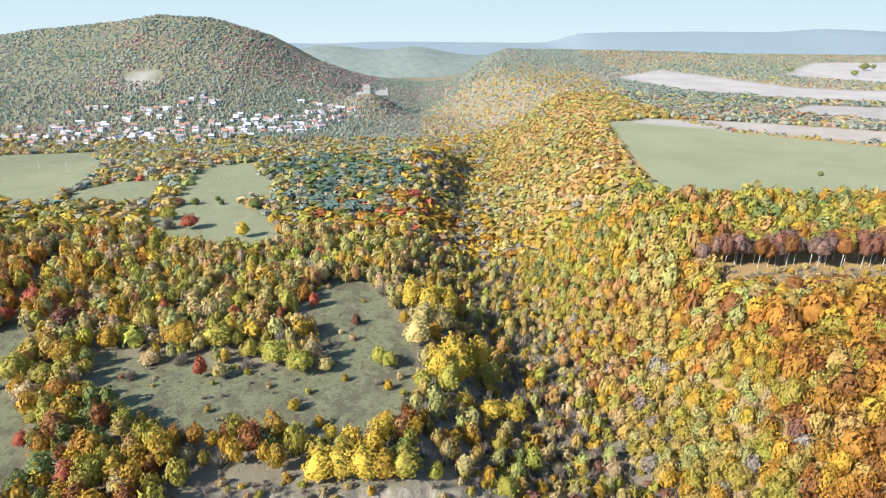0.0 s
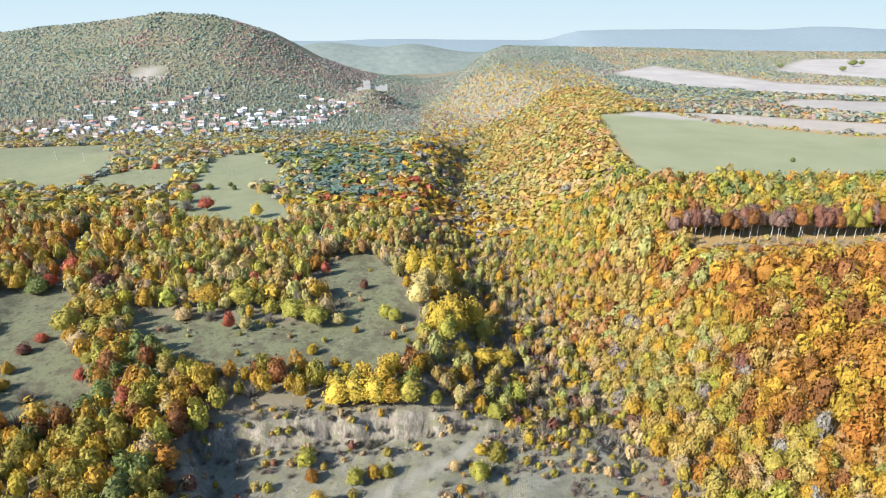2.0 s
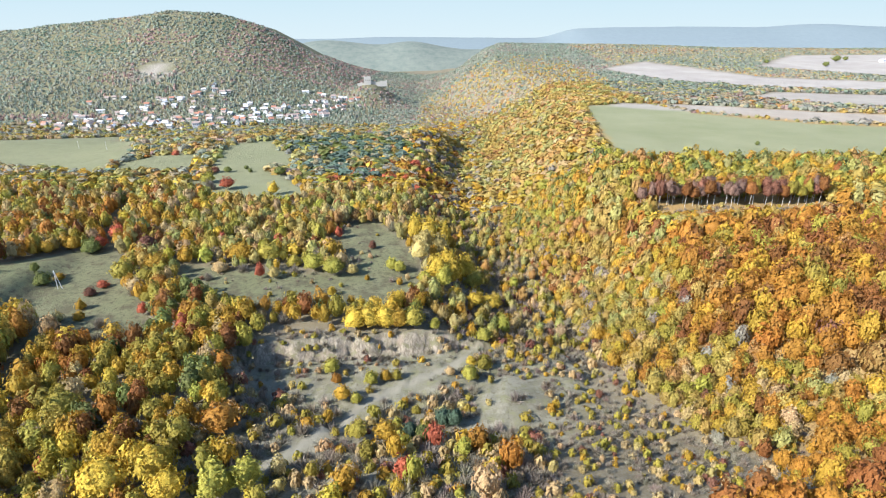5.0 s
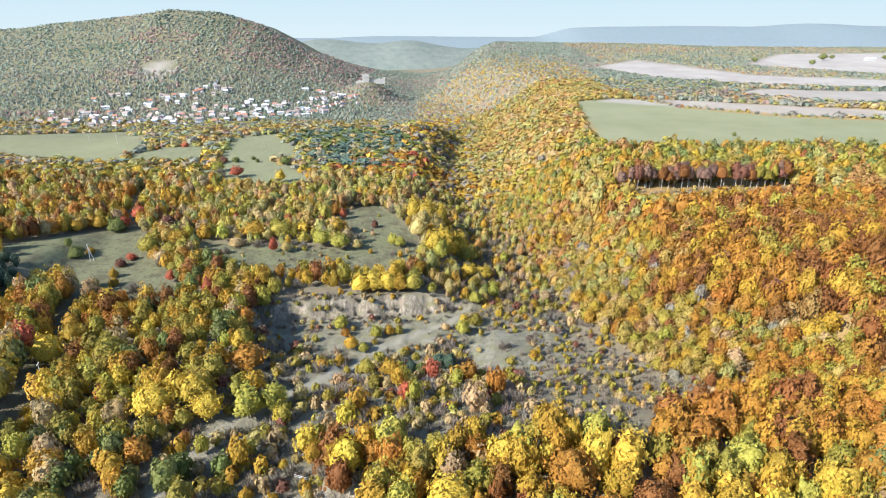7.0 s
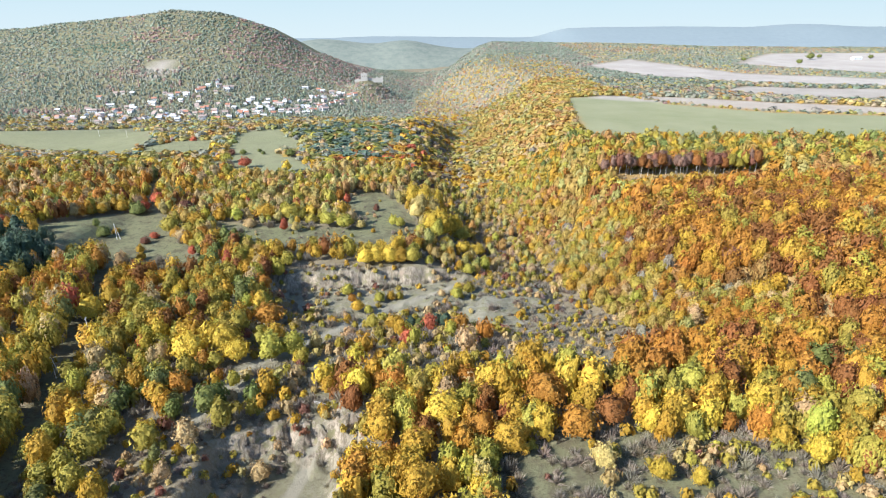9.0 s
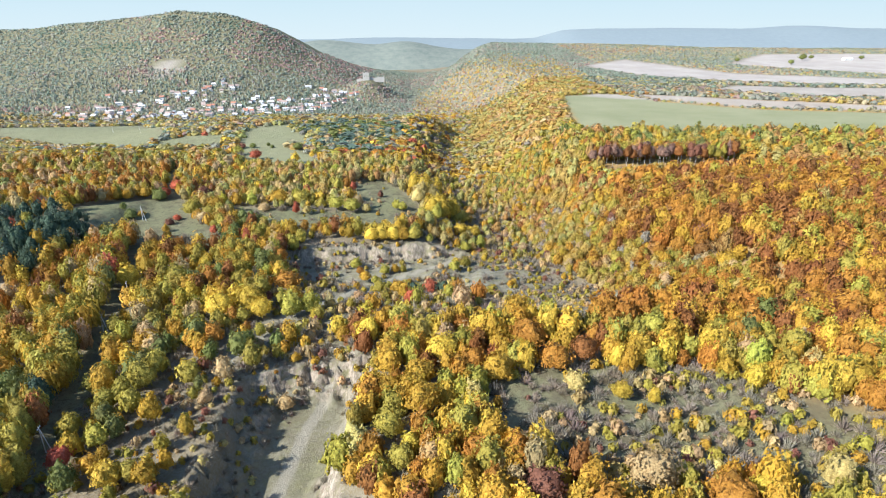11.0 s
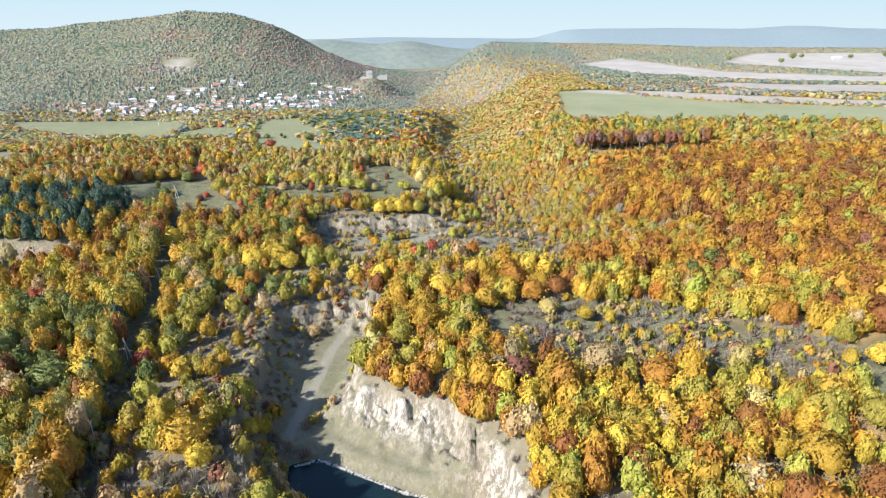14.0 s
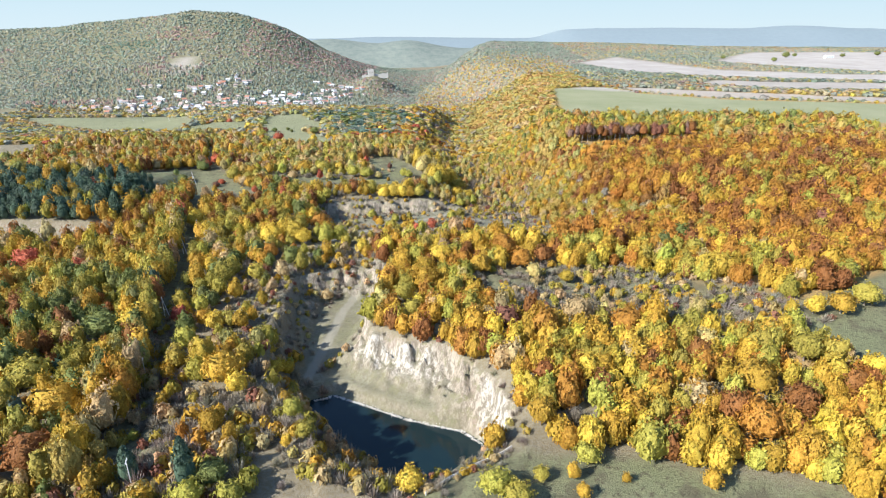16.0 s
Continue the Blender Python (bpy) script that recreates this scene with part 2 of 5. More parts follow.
def ground_material():
    N = Nodes("ground", 0.95, 0.1)
    big, mid, fine = N.noise(0.02, 5), N.noise(0.16, 6, 0.7), N.noise(1.3, 5, 0.7)
    litter = N.blend(mid, (0.155, 0.13, 0.088), (0.30, 0.26, 0.18))
    litter = N.blend(N.ramp(fine, 0.45, 0.6), litter, (0.20, 0.16, 0.09))
    turf = N.blend(N.ramp(mid, 0.3, 0.7), (0.14, 0.14, 0.075), (0.225, 0.215, 0.12))
    turf = N.blend(N.ramp(big, 0.4, 0.65), turf, (0.175, 0.18, 0.09))
    turf = N.blend(N.ramp(fine, 0.52, 0.68), turf, (0.11, 0.10, 0.06))
    turf = N.blend(N.ramp(N.noise(0.07, 7, 0.75), 0.50, 0.58), turf, (0.12, 0.11, 0.065))
    turf = N.blend(N.ramp(N.noise(0.45, 6, 0.75), 0.54, 0.62), turf, (0.095, 0.08, 0.05))
    crop = N.blend(N.ramp(big, 0.3, 0.7), (0.225, 0.23, 0.12), (0.275, 0.27, 0.155))
    tilled = N.blend(N.ramp(big, 0.35, 0.65), (0.34, 0.30, 0.26), (0.41, 0.365, 0.31))
    dust = N.blend(N.ramp(mid, 0.3, 0.7), (0.165, 0.155, 0.105), (0.265, 0.24, 0.175))
    dust = N.blend(N.ramp(fine, 0.55, 0.7), dust, (0.17, 0.16, 0.10))
    dust = N.blend(N.ramp(N.noise(0.25, 6, 0.7), 0.48, 0.60), dust, (0.215, 0.205, 0.115))
    dust = N.blend(N.ramp(N.noise(0.09, 7, 0.75), 0.52, 0.60), dust, (0.27, 0.25, 0.185))
    dust = N.blend(N.ramp(N.noise(0.55, 7, 0.8), 0.54, 0.62), dust, (0.14, 0.13, 0.08))
    path = N.blend(mid, (0.22, 0.205, 0.15), (0.33, 0.30, 0.23))
    fallen = N.blend(N.ramp(fine, 0.35, 0.65), (0.30, 0.17, 0.06), (0.42, 0.29, 0.10))
    c = N.blend(N.attr("fallen"), litter, fallen)
    c = N.blend(N.attr("turf"), c, turf)
    c = N.blend(N.attr("crop"), c, crop)
    c = N.blend(N.attr("tilled"), c, tilled)
    c = N.blend(N.attr("bare"), c, dust)
    c = N.blend(N.attr("path"), c, path)
    streak = N.add("ShaderNodeMapping")
    N.tree.links.new(N.place(), streak.inputs["Vector"])
    streak.inputs["Scale"].default_value = (1, 1, 0.3)
    face = N.noise(0.7, 9, 0.8, streak.outputs[0])
    rock = N.blend(N.ramp(face, 0.44, 0.57), (0.17, 0.14, 0.10), (0.38, 0.32, 0.245))
    rock = N.blend(N.ramp(N.noise(0.12, 4), 0.55, 0.7), rock, (0.27, 0.21, 0.16))
    rock = N.blend(N.ramp(N.noise(0.3, 7, 0.75), 0.52, 0.60), rock, (0.19, 0.175, 0.095))
    c = N.blend(N.attr("rock"), c, rock)
    chalk = N.blend(N.ramp(face, 0.45, 0.55), (0.21, 0.18, 0.135), (0.56, 0.515, 0.43))
    c = N.blend(N.attr("chalk"), c, chalk)
    return N.shade(c, N.math("ADD", fine, N.math("MULTIPLY", face, 2.5)), 0.7, 0.35)


GROUND = ground_material()


def leaf_node(name, colour=None):
    """Leaves: colour of the tree, uneven from clump to clump, letting some light through."""
    N = Nodes(name, 0.7, 0.25)
    base = N.attr("tint", "Color") if colour is None else N.blend(1.0, colour, colour)
    if colour is not None:
        rnd = N.add("ShaderNodeObjectInfo").outputs["Random"]
        base = N.blend(N.ramp(rnd, 0.0, 1.0), tuple(v * 0.78 for v in colour), tuple(min(1, v * 1.18) for v in colour))
    isle = N.add("ShaderNodeNewGeometry").outputs["Random Per Island"]
    base = N.blend(1.0, base, N.blend(isle, (0.82, 0.80, 0.78), (1.16, 1.18, 1.15)), "MULTIPLY")
    sprays = N.noise(1.9, 4, 0.75)
    base = N.blend(1.0, base, N.blend(N.ramp(sprays, 0.40, 0.60), (0.80, 0.78, 0.76), (1.22, 1.24, 1.24)), "MULTIPLY")
    bump = N.add("ShaderNodeBump", Strength=0.5, Distance=0.5)
    N.tree.links.new(sprays, bump.inputs["Height"])
    N.tree.links.new(bump.outputs[0], N.bsdf.inputs["Normal"])
    N.tree.links.new(base, N.bsdf.inputs["Base Color"])
    thin = N.add("ShaderNodeBsdfTranslucent")
    N.tree.links.new(base, thin.inputs["Color"])
    N.tree.links.new(bump.outputs[0], thin.inputs["Normal"])
    add = N.add("ShaderNodeMixShader", Fac=0.24)
    N.tree.links.new(N.bsdf.outputs[0], add.inputs[1])
    N.tree.links.new(thin.outputs[0], add.inputs[2])
    N.tree.links.new(add.outputs[0], N.tree.nodes["Material Output"].inputs["Surface"])
    return N.mat


HUES = {
    "yellow": (0.52, 0.365, 0.045), "gold": (0.42, 0.255, 0.03), "amber": (0.36, 0.17, 0.026), "rust": (0.235, 0.097, 0.027),
    "red": (0.42, 0.11, 0.055), "wine": (0.22, 0.095, 0.06), "olive": (0.315, 0.255, 0.042), "lime": (0.365, 0.325, 0.055),
    "green": (0.165, 0.18, 0.05), "pine": (0.07, 0.105, 0.068), "bare": (0.285, 0.24, 0.185), "tan": (0.43, 0.305, 0.145), "straw": (0.45, 0.35, 0.125),
    # From here to russet: distance haze mixed into the leaf colours.
    "haze_grey": (0.255, 0.255, 0.20), "haze_green": (0.205, 0.24, 0.18), "mauve": (0.32, 0.215, 0.185), "haze_tan": (0.35, 0.29, 0.175),
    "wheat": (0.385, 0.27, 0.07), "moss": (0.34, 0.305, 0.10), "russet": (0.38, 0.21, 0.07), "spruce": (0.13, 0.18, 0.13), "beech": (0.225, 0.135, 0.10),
}
LEAVES = leaf_node("autumn_leaves")
LEAF = {k: leaf_node(k + "_leaves", v) for k, v in HUES.items()}
NB = Nodes("bark", 0.95, 0.1)
BARK = NB.shade(NB.blend(NB.noise(3, 4), (0.12, 0.095, 0.075), (0.27, 0.24, 0.21)))

# ---- the ground sheet ----
def axis(marks):
    """Lines at uneven steps: marks of (from, step), the last one closing."""
    out = []
    for (a, s), (b, _) in zip(marks, marks[1:]):
        v = a
        while v < b - 1e-6:
            out.append(v)
            v += s if s > 0 else max(4.0, -s * abs(v))
    return np.array(out + [marks[-1][0]])


def build_ground():
    xs = axis([(-2700, -0.06), (-330, 4), (-82, 2), (-62, 1.1), (26, 4), (300, -0.035), (2700, 1)])
    ys = axis([(-1500, -0.1), (-300, 4), (-134, 2), (-108, 1.1), (6, 4), (106, 1.7), (128, 4), (420, -0.014), (4400, 1)])
    X, Y = np.meshgrid(xs, ys)
    Z = height(X, Y)
    nx, ny = len(xs), len(ys)
    i = np.arange(nx * ny).reshape(ny, nx)
    faces = np.stack([i[:-1, :-1], i[:-1, 1:], i[1:, 1:], i[1:, :-1]], -1).reshape(-1, 4)
    me = mesh_of("ground", np.stack([X, Y, Z], -1).reshape(-1, 3), faces, True)
    gy, gx = np.gradient(Z, ys, xs)
    steep = np.hypot(gx, gy)
    d = lambda poly, w=3.0: sm(-w, w, within(poly, X, Y) + 2 * wave(X, Y, 7, 1))
    turf = np.maximum.reduce([d(MEADOW), d(SLOPE_MEADOW), d(NEAR_MEADOW), d(EAST_MEADOW), d(PASTURE, 6), d(PASTURE_WEST, 6), d(PASTURE_FAR, 8), d(SCRUB, 6) * 0.8, 0.7 * sm(840, 900, Y) * sm(-80, -140, X) + 0 * X])
    crop = np.maximum.reduce([d(FIELD, 4), d(PASTURE, 9) * 0.7, d(PASTURE_FAR, 10) * 0.6, d(PASTURE_WEST, 9) * 0.6])
    tilled = np.maximum.reduce([d(FAR_FIELD, 12), d(FAR_FIELD_HIGH, 12), d(FAR_STRIP, 8) * 0.8, d(FAR_STRIP_EAST, 8) * 0.8])
    pit, flats = within(PIT, X, Y), within(FLATS, X, Y)
    bare = np.maximum(sm(-6, 2, pit), sm(-8, 3, flats)) * 0.95
    bare = np.maximum(bare, d(OLD_SLOPE, 8) * 0.8)
    # Darker turf along the power cut: its growth, and its shade painted in.
    turf = np.maximum(turf, 0.9 * sm(8, 4, edge_dist(POWER_CUT, X, Y)))
    path = np.maximum(sm(2.6, 1.4, edge_dist(TRACK, X, Y)), sm(2.4, 1.2, edge_dist(TRACK_WEST, X, Y)))
    bluff = sm(-190, -200, X) * sm(-320, -300, X) * sm(56, 62, Y) * sm(78, 70, Y)
    scar = np.exp(-((X + 575) / 42) ** 2 - ((Y - 1110) / 34) ** 2)
    rock = sm(0.55, 1.1, steep) * np.maximum.reduce([sm(-6, 0, pit) * mix(0.45, 1.0, sm(9, 5, pit)) * sm(-66, -52, X + 0.25 * (Y + 20)) * sm(-116, -106, Y), sm(-6, -1, flats) * sm(7, 3, flats) * 0.9, bluff])
    chalk = sm(0.6, 1.2, steep) * sm(-3, 1, pit) * sm(-34, -26, X) * sm(-44, -54, Y) * sm(-112, -104, Y) * sm(-0.1, 0.35, rough(X, Y, 9, 6) + 0.35 * sm(-6, -18, X + 0.6 * (Y + 70))) * sm(-0.6, 0.8, pit) * sm(7.5, 5, pit)
    bare = bare * sm(-66, -54, X + 0.25 * (Y + 20))
    lip = sm(-36, -26, X) * sm(-44, -56, Y) * sm(0.5, -1.5, pit)
    grassy = sm(5, 10, pit) * (0.55 + 0.35 * wave(X, Y, 7, 4))
    bare, turf = bare * (1 - 0.85 * lip) * (1 - 0.75 * grassy), np.maximum(turf, grassy)
    for name, v in (("fallen", 0.8 * sm(10, 40, X - stream_x(np.maximum(Y, 20))) * sm(700, 500, Y) * sm(-10, 10, X) * sm(-130, -110, Y)), ("turf", turf), ("crop", crop), ("tilled", np.maximum(tilled, 0.75 * sm(0.35, 0.65, scar + 0.25 * wave(X, Y, 5, 2)))), ("bare", bare), ("path", path), ("rock", rock), ("chalk", chalk)):
        a = me.attributes.new(name, "FLOAT", "POINT")
        a.data.foreach_set("value", v.astype(np.float32).ravel())
    tagged(part("ground", me, GROUND), "rolling ground of dry turf, leaf litter and pale fields", "ground", kind="structure")


build_ground()

# ---- water ----
def build_lake():
    N = Nodes("lake_water", 0.06, 0.5)
    N.bsdf.inputs["IOR"].default_value = 1.33
    mat = N.shade(N.blend(N.noise(0.08), (0.006, 0.016, 0.022), (0.012, 0.024, 0.024)), N.noise(2.5, 4), 0.06, 0.05)
    bm = bmesh.new()
    grown = [bm.verts.new((x + 0.10 * (x + 14), y + 0.14 * (y + 100), -23.0)) for x, y in LAKE]
    bm.faces.new(grown)
    bmesh.ops.recalc_face_normals(bm, faces=bm.faces)
    if bm.faces[:][0].normal.z < 0:
        bmesh.ops.reverse_faces(bm, faces=bm.faces)
    tagged(part("lake", from_bm("lake", bm), mat), "dark still water at the quarry floor", "lake", kind="structure")


build_lake()

# ---- trees ----
def ico(sub):
    bm = bmesh.new()
    bmesh.ops.create_icosphere(bm, subdivisions=sub, radius=1.0)
    v = np.array([p.co[:] for p in bm.verts])
    f = np.array([[p.index for p in q.verts] for q in bm.faces])
    bm.free()
    return v, f


ICO = {1: ico(1), 2: ico(2)}
ICO[0] = (np.array([(1, 0, 0), (0, 1, 0), (-1, 0, 0), (0, -1, 0), (0, 0, 1), (0, 0, -1)], float) * 1.12, np.array([(0, 1, 4), (1, 2, 4), (2, 3, 4), (3, 0, 4), (1, 0, 5), (2, 1, 5), (3, 2, 5), (0, 3, 5)]))


def crown_template(rng, kind, leaves, core, lobes):
    """Crown about 1 in radius standing on z = 0: a dome swelling into lobes, under many small leaf sprays."""
    tall, flat = {"round": (0.92, 0.55), "tall": (1.75, 0.8), "bush": (0.8, 0.35), "conifer": (1.7, 0.5)}[kind]
    up = 1 - 1.15 * (np.arange(lobes) + rng.uniform(0.1, 0.9, lobes)) / lobes
    a = np.arange(lobes) * 2.4 + rng.uniform(0, 6) + rng.normal(0, 0.3, lobes)
    d = np.stack([np.sqrt(1 - up * up) * np.cos(a), np.sqrt(1 - up * up) * np.sin(a), up], 1)
    amp, tight = rng.uniform(0.28, 0.58, lobes), rng.uniform(0.7, 1.3, lobes) * lobes

    def surface(w):
        if kind == "conifer":
            up = (w[:, 2] + 1) / 2
            wide = np.clip(1.12 - up, 0.05, 1) ** 0.9 * (1 + 0.16 * np.sin(up * 26 + d[0, 0] * 9))
            ring = np.linalg.norm(w[:, :2], axis=1) + 1e-6
            return np.stack([w[:, 0] / ring * wide * np.minimum(1, ring * 1.6), w[:, 1] / ring * wide * np.minimum(1, ring * 1.6), up * 3.0], 1)
        swell = 0.58 + np.max(amp * np.exp(tight * (w @ d.T - 1)), 1)
        z = np.where(w[:, 2] > 0, w[:, 2] * tall, w[:, 2] * flat)
        return np.stack([w[:, 0] * swell, w[:, 1] * swell, z * swell + flat * 0.8], 1)

    bv, bf = ICO[core]
    bw = bv / np.linalg.norm(bv, axis=1, keepdims=True)
    mid = np.array([0, 0, 1.4 if kind == "conifer" else flat * 0.8])
    heart = mid + (surface(bw) - mid) * 0.9 * (1 + rng.normal(0, 0.05, (len(bw), 1)))
    w = rng.normal(0, 1, (leaves, 3))
    w[:, 2] = np.where(rng.random(leaves) < 0.75, np.abs(w[:, 2]), w[:, 2])
    w /= np.linalg.norm(w, axis=1, keepdims=True)
    p = mid + (surface(w) - mid) * rng.uniform(0.88, 1.3 if kind == "conifer" else 1.08, (leaves, 1)) ** (1.0, 1.0, 0.3)
    nrm = w + rng.normal(0, 0.45 if leaves > 300 else 0.32 if leaves > 200 else 0.22 if leaves > 40 else 0.14, (leaves, 3))
    nrm /= np.linalg.norm(nrm, axis=1, keepdims=True)
    t = np.cross(nrm, rng.normal(0, 1, (leaves, 3)))
    t /= np.linalg.norm(t, axis=1, keepdims=True)
    b = np.cross(nrm, t)
    size = min(0.5, math.sqrt((4.4 + 2.4 * (kind == "tall")) / max(leaves, 1))) * rng.uniform(0.6, 1.25, (leaves, 1)) * (1.9 if kind == "conifer" else 1.0)
    turns = [q + rng.normal(0, 0.3, (leaves, 1)) for q in (0.0, 2.1, 4.2)]
    tips = np.stack([p + size * (np.cos(q) * t + np.sin(q) * b) for q in turns], 1).reshape(-1, 3)
    V = np.concatenate([heart, tips])
    F = np.concatenate([bf, np.arange(leaves * 3).reshape(-1, 3) + len(heart)])
    V[:, 2] -= V[:, 2].min()
    return V, F


def trunk_template(rng, tall=1.0, sides=5, limbs=4):
    """Tapered stem with forking limbs, up to z = 1."""
    V, F = [], []
    n = 0

    def tube(a, b, ra, rb):
        nonlocal n
        a, b = np.array(a, float), np.array(b, float)
        d = (b - a) / np.linalg.norm(b - a)
        u = np.cross(d, (0.3, 0.9, 0.1))
        u /= np.linalg.norm(u)
        w = np.cross(d, u)
        ang = np.arange(sides) * 2 * math.pi / sides
        ring = np.cos(ang)[:, None] * u + np.sin(ang)[:, None] * w
        V.append(a + ring * ra), V.append(b + ring * rb)
        for k in range(sides):
            m = (k + 1) % sides
            F.extend([[n + k, n + m, n + sides + m], [n + k, n + sides + m, n + sides + k]])
        n += 2 * sides

    lean = rng.normal(0, 0.03, 2)
    tube((0, 0, -0.06), (lean[0], lean[1], 0.45), 0.045, 0.03)
    tube((lean[0], lean[1], 0.45), (lean[0] * 2, lean[1] * 2, 0.95), 0.03, 0.008)
    for k in range(limbs):
        a = k * 2.4 + rng.uniform(0, 1)
        z = 0.32 + 0.14 * k / max(1, limbs - 1) + rng.uniform(0, 0.1)
        tube((lean[0], lean[1], z), (0.26 * math.cos(a), 0.26 * math.sin(a), z + rng.uniform(0.2, 0.34)), 0.018, 0.005)
    return np.concatenate(V), np.array(F)


RNG = np.random.default_rng(11)
BROAD = ("round", "tall", "bush")


def crown_set(leaves, core, lobes, count):
    out = {k: [crown_template(RNG, k, leaves, core, lobes) for _ in range(count)] for k in BROAD}
    out["conifer"] = [crown_template(RNG, "conifer", leaves, core, lobes) for _ in range(4)]
    return out


RICH, NEAR, MID, FAR = crown_set(400, 2, 15, 8), crown_set(290, 1, 12, 8), crown_set(110, 1, 9, 7), crown_set(20, 0, 5, 6)
BUSHY = crown_set(56, 0, 6, 7)
TINY = {k: [crown_template(RNG, k, 3, 0, 2) for _ in range(8)] for k in BROAD}
TINY["conifer"] = TINY["tall"]


def bare_template(rng, twigs):
    """Leafless or thinly leaved bush: a soft dome of fine twig bundles spreading from the middle."""
    w = rng.normal(0, 1, (twigs, 3))
    w[:, 2] = np.abs(w[:, 2]) * 1.5 + 0.1
    w /= np.linalg.norm(w, axis=1, keepdims=True)
    tip = w * rng.uniform(0.6, 1.1, (twigs, 1)) * (1, 1, 1.2)
    foot = tip * (0.5, 0.5, 0.3) * rng.uniform(0.2, 1.0, (twigs, 1))
    side = np.cross(tip - foot, rng.normal(0, 1, (twigs, 3)))
    side *= rng.uniform(0.6, 1.4, (twigs, 1)) * 0.40 / math.sqrt(twigs) / np.linalg.norm(side, axis=1, keepdims=True)
    V = np.stack([foot + side, tip, foot - side], 1).reshape(-1, 3)
    return V, np.arange(twigs * 3).reshape(-1, 3)


BARE = [bare_template(RNG, 260) for _ in range(6)]
BARE_FAR = [bare_template(RNG, 100) for _ in range(5)]


def scatter(x0, x1, y0, y1, step, rng, jitter=0.9):
    gx, gy = np.meshgrid(np.arange(x0, x1, step), np.arange(y0, y1, step))
    gx, gy = gx.ravel(), gy.ravel()
    gx = gx + (np.floor((gy - y0) / step) % 2) * step * 0.5
    return gx + rng.uniform(-0.5, 0.5, gx.size) * step * jitter, gy + rng.uniform(-0.5, 0.5, gy.size) * step * jitter


def seen_side(x, y):
    return np.abs(x) < 0.84 * (y + 262) + 30


TAKEN = []


def clear_of(x, y, r):
    ok = np.ones(len(x), bool)
    for tx, ty, tr in TAKEN:
        ok &= np.hypot(x - tx, y - ty) > (tr + r) * 0.72
    return ok


def wood(name, label, x, y, radius, tall, hue, kinds, sets, rng, spread=0.16, sink=0.0):
    """Many trees as one mesh: crowns set on the ground, each with its own size, turn and colour."""
    ground = height(x, y)
    V, F, C, n = [], [], [], 0
    for i in range(len(x)):
        kind = kinds[i]
        group = sets[kind]
        v, f = group[rng.integers(len(group))]
        a = rng.uniform(0, 6.283)
        c, s = math.cos(a), math.sin(a)
        r = radius[i]
        h = tall[i] / v[:, 2].max()
        w = np.stack([(v[:, 0] * c - v[:, 1] * s) * r + x[i], (v[:, 0] * s + v[:, 1] * c) * r + y[i], v[:, 2] * h + ground[i] + (0.12 * tall[i] if kind in ("round", "tall") and not sink else -0.2) - sink * tall[i]], 1)
        V.append(w), F.append(f + n)
        n += len(v)
        tint = np.array(HUES[hue[i]]) * rng.uniform(1 - spread, 1 + spread) * rng.normal(1, 0.02 if sink > 0.3 else 0.04, 3)
        C.append(np.broadcast_to(np.clip(np.append(tint, 1), 0, 1), (len(v), 4)))
    if not V:
        return
    me = mesh_of(name, np.concatenate(V), np.concatenate(F), True)
    a = me.attributes.new("tint", "FLOAT_COLOR", "POINT")
    a.data.foreach_set("color", np.concatenate(C).astype(np.float32).ravel())
    tagged(part(name, me, LEAVES), label, "woodland", kind="stuff")


def pick(rng, weights, n):
    k = list(weights)
    p = np.array([weights[q] for q in k], float)
    return np.array(k)[rng.choice(len(k), n, p=p / p.sum())]


def open_land(x, y):
    """How open the plan is there: True where no wood stands."""
    o = np.zeros(len(x), bool)
    for poly, m in ((MEADOW, 0), (SLOPE_MEADOW, 0), (NEAR_MEADOW, 0), (EAST_MEADOW, 0), (FIELD, -4), (PASTURE, 4), (PASTURE_WEST, 4), (PASTURE_FAR, -4), (FAR_FIELD, -8), (FAR_FIELD_HIGH, -8), (FAR_STRIP, -4), (FAR_STRIP_EAST, -4), (FLATS, -1), (SCRUB, 0), (HOLLOW, 0)):
        o |= within(poly, x, y) + 3 * wave(x, y, 8, 2) > m
    pit, west = within(PIT, x, y), (x + 0.25 * (y + 20) < -52) | (y < -110)
    o |= pit > np.where(west, 7, np.where((x > -32) & (y < -52), -2.0, -0.8))
    o |= (x > -265) & (x < -188) & (y > 52) & (y < 68)
    o |= edge_dist(POWER_CUT, x, y) < 3.5
    return o


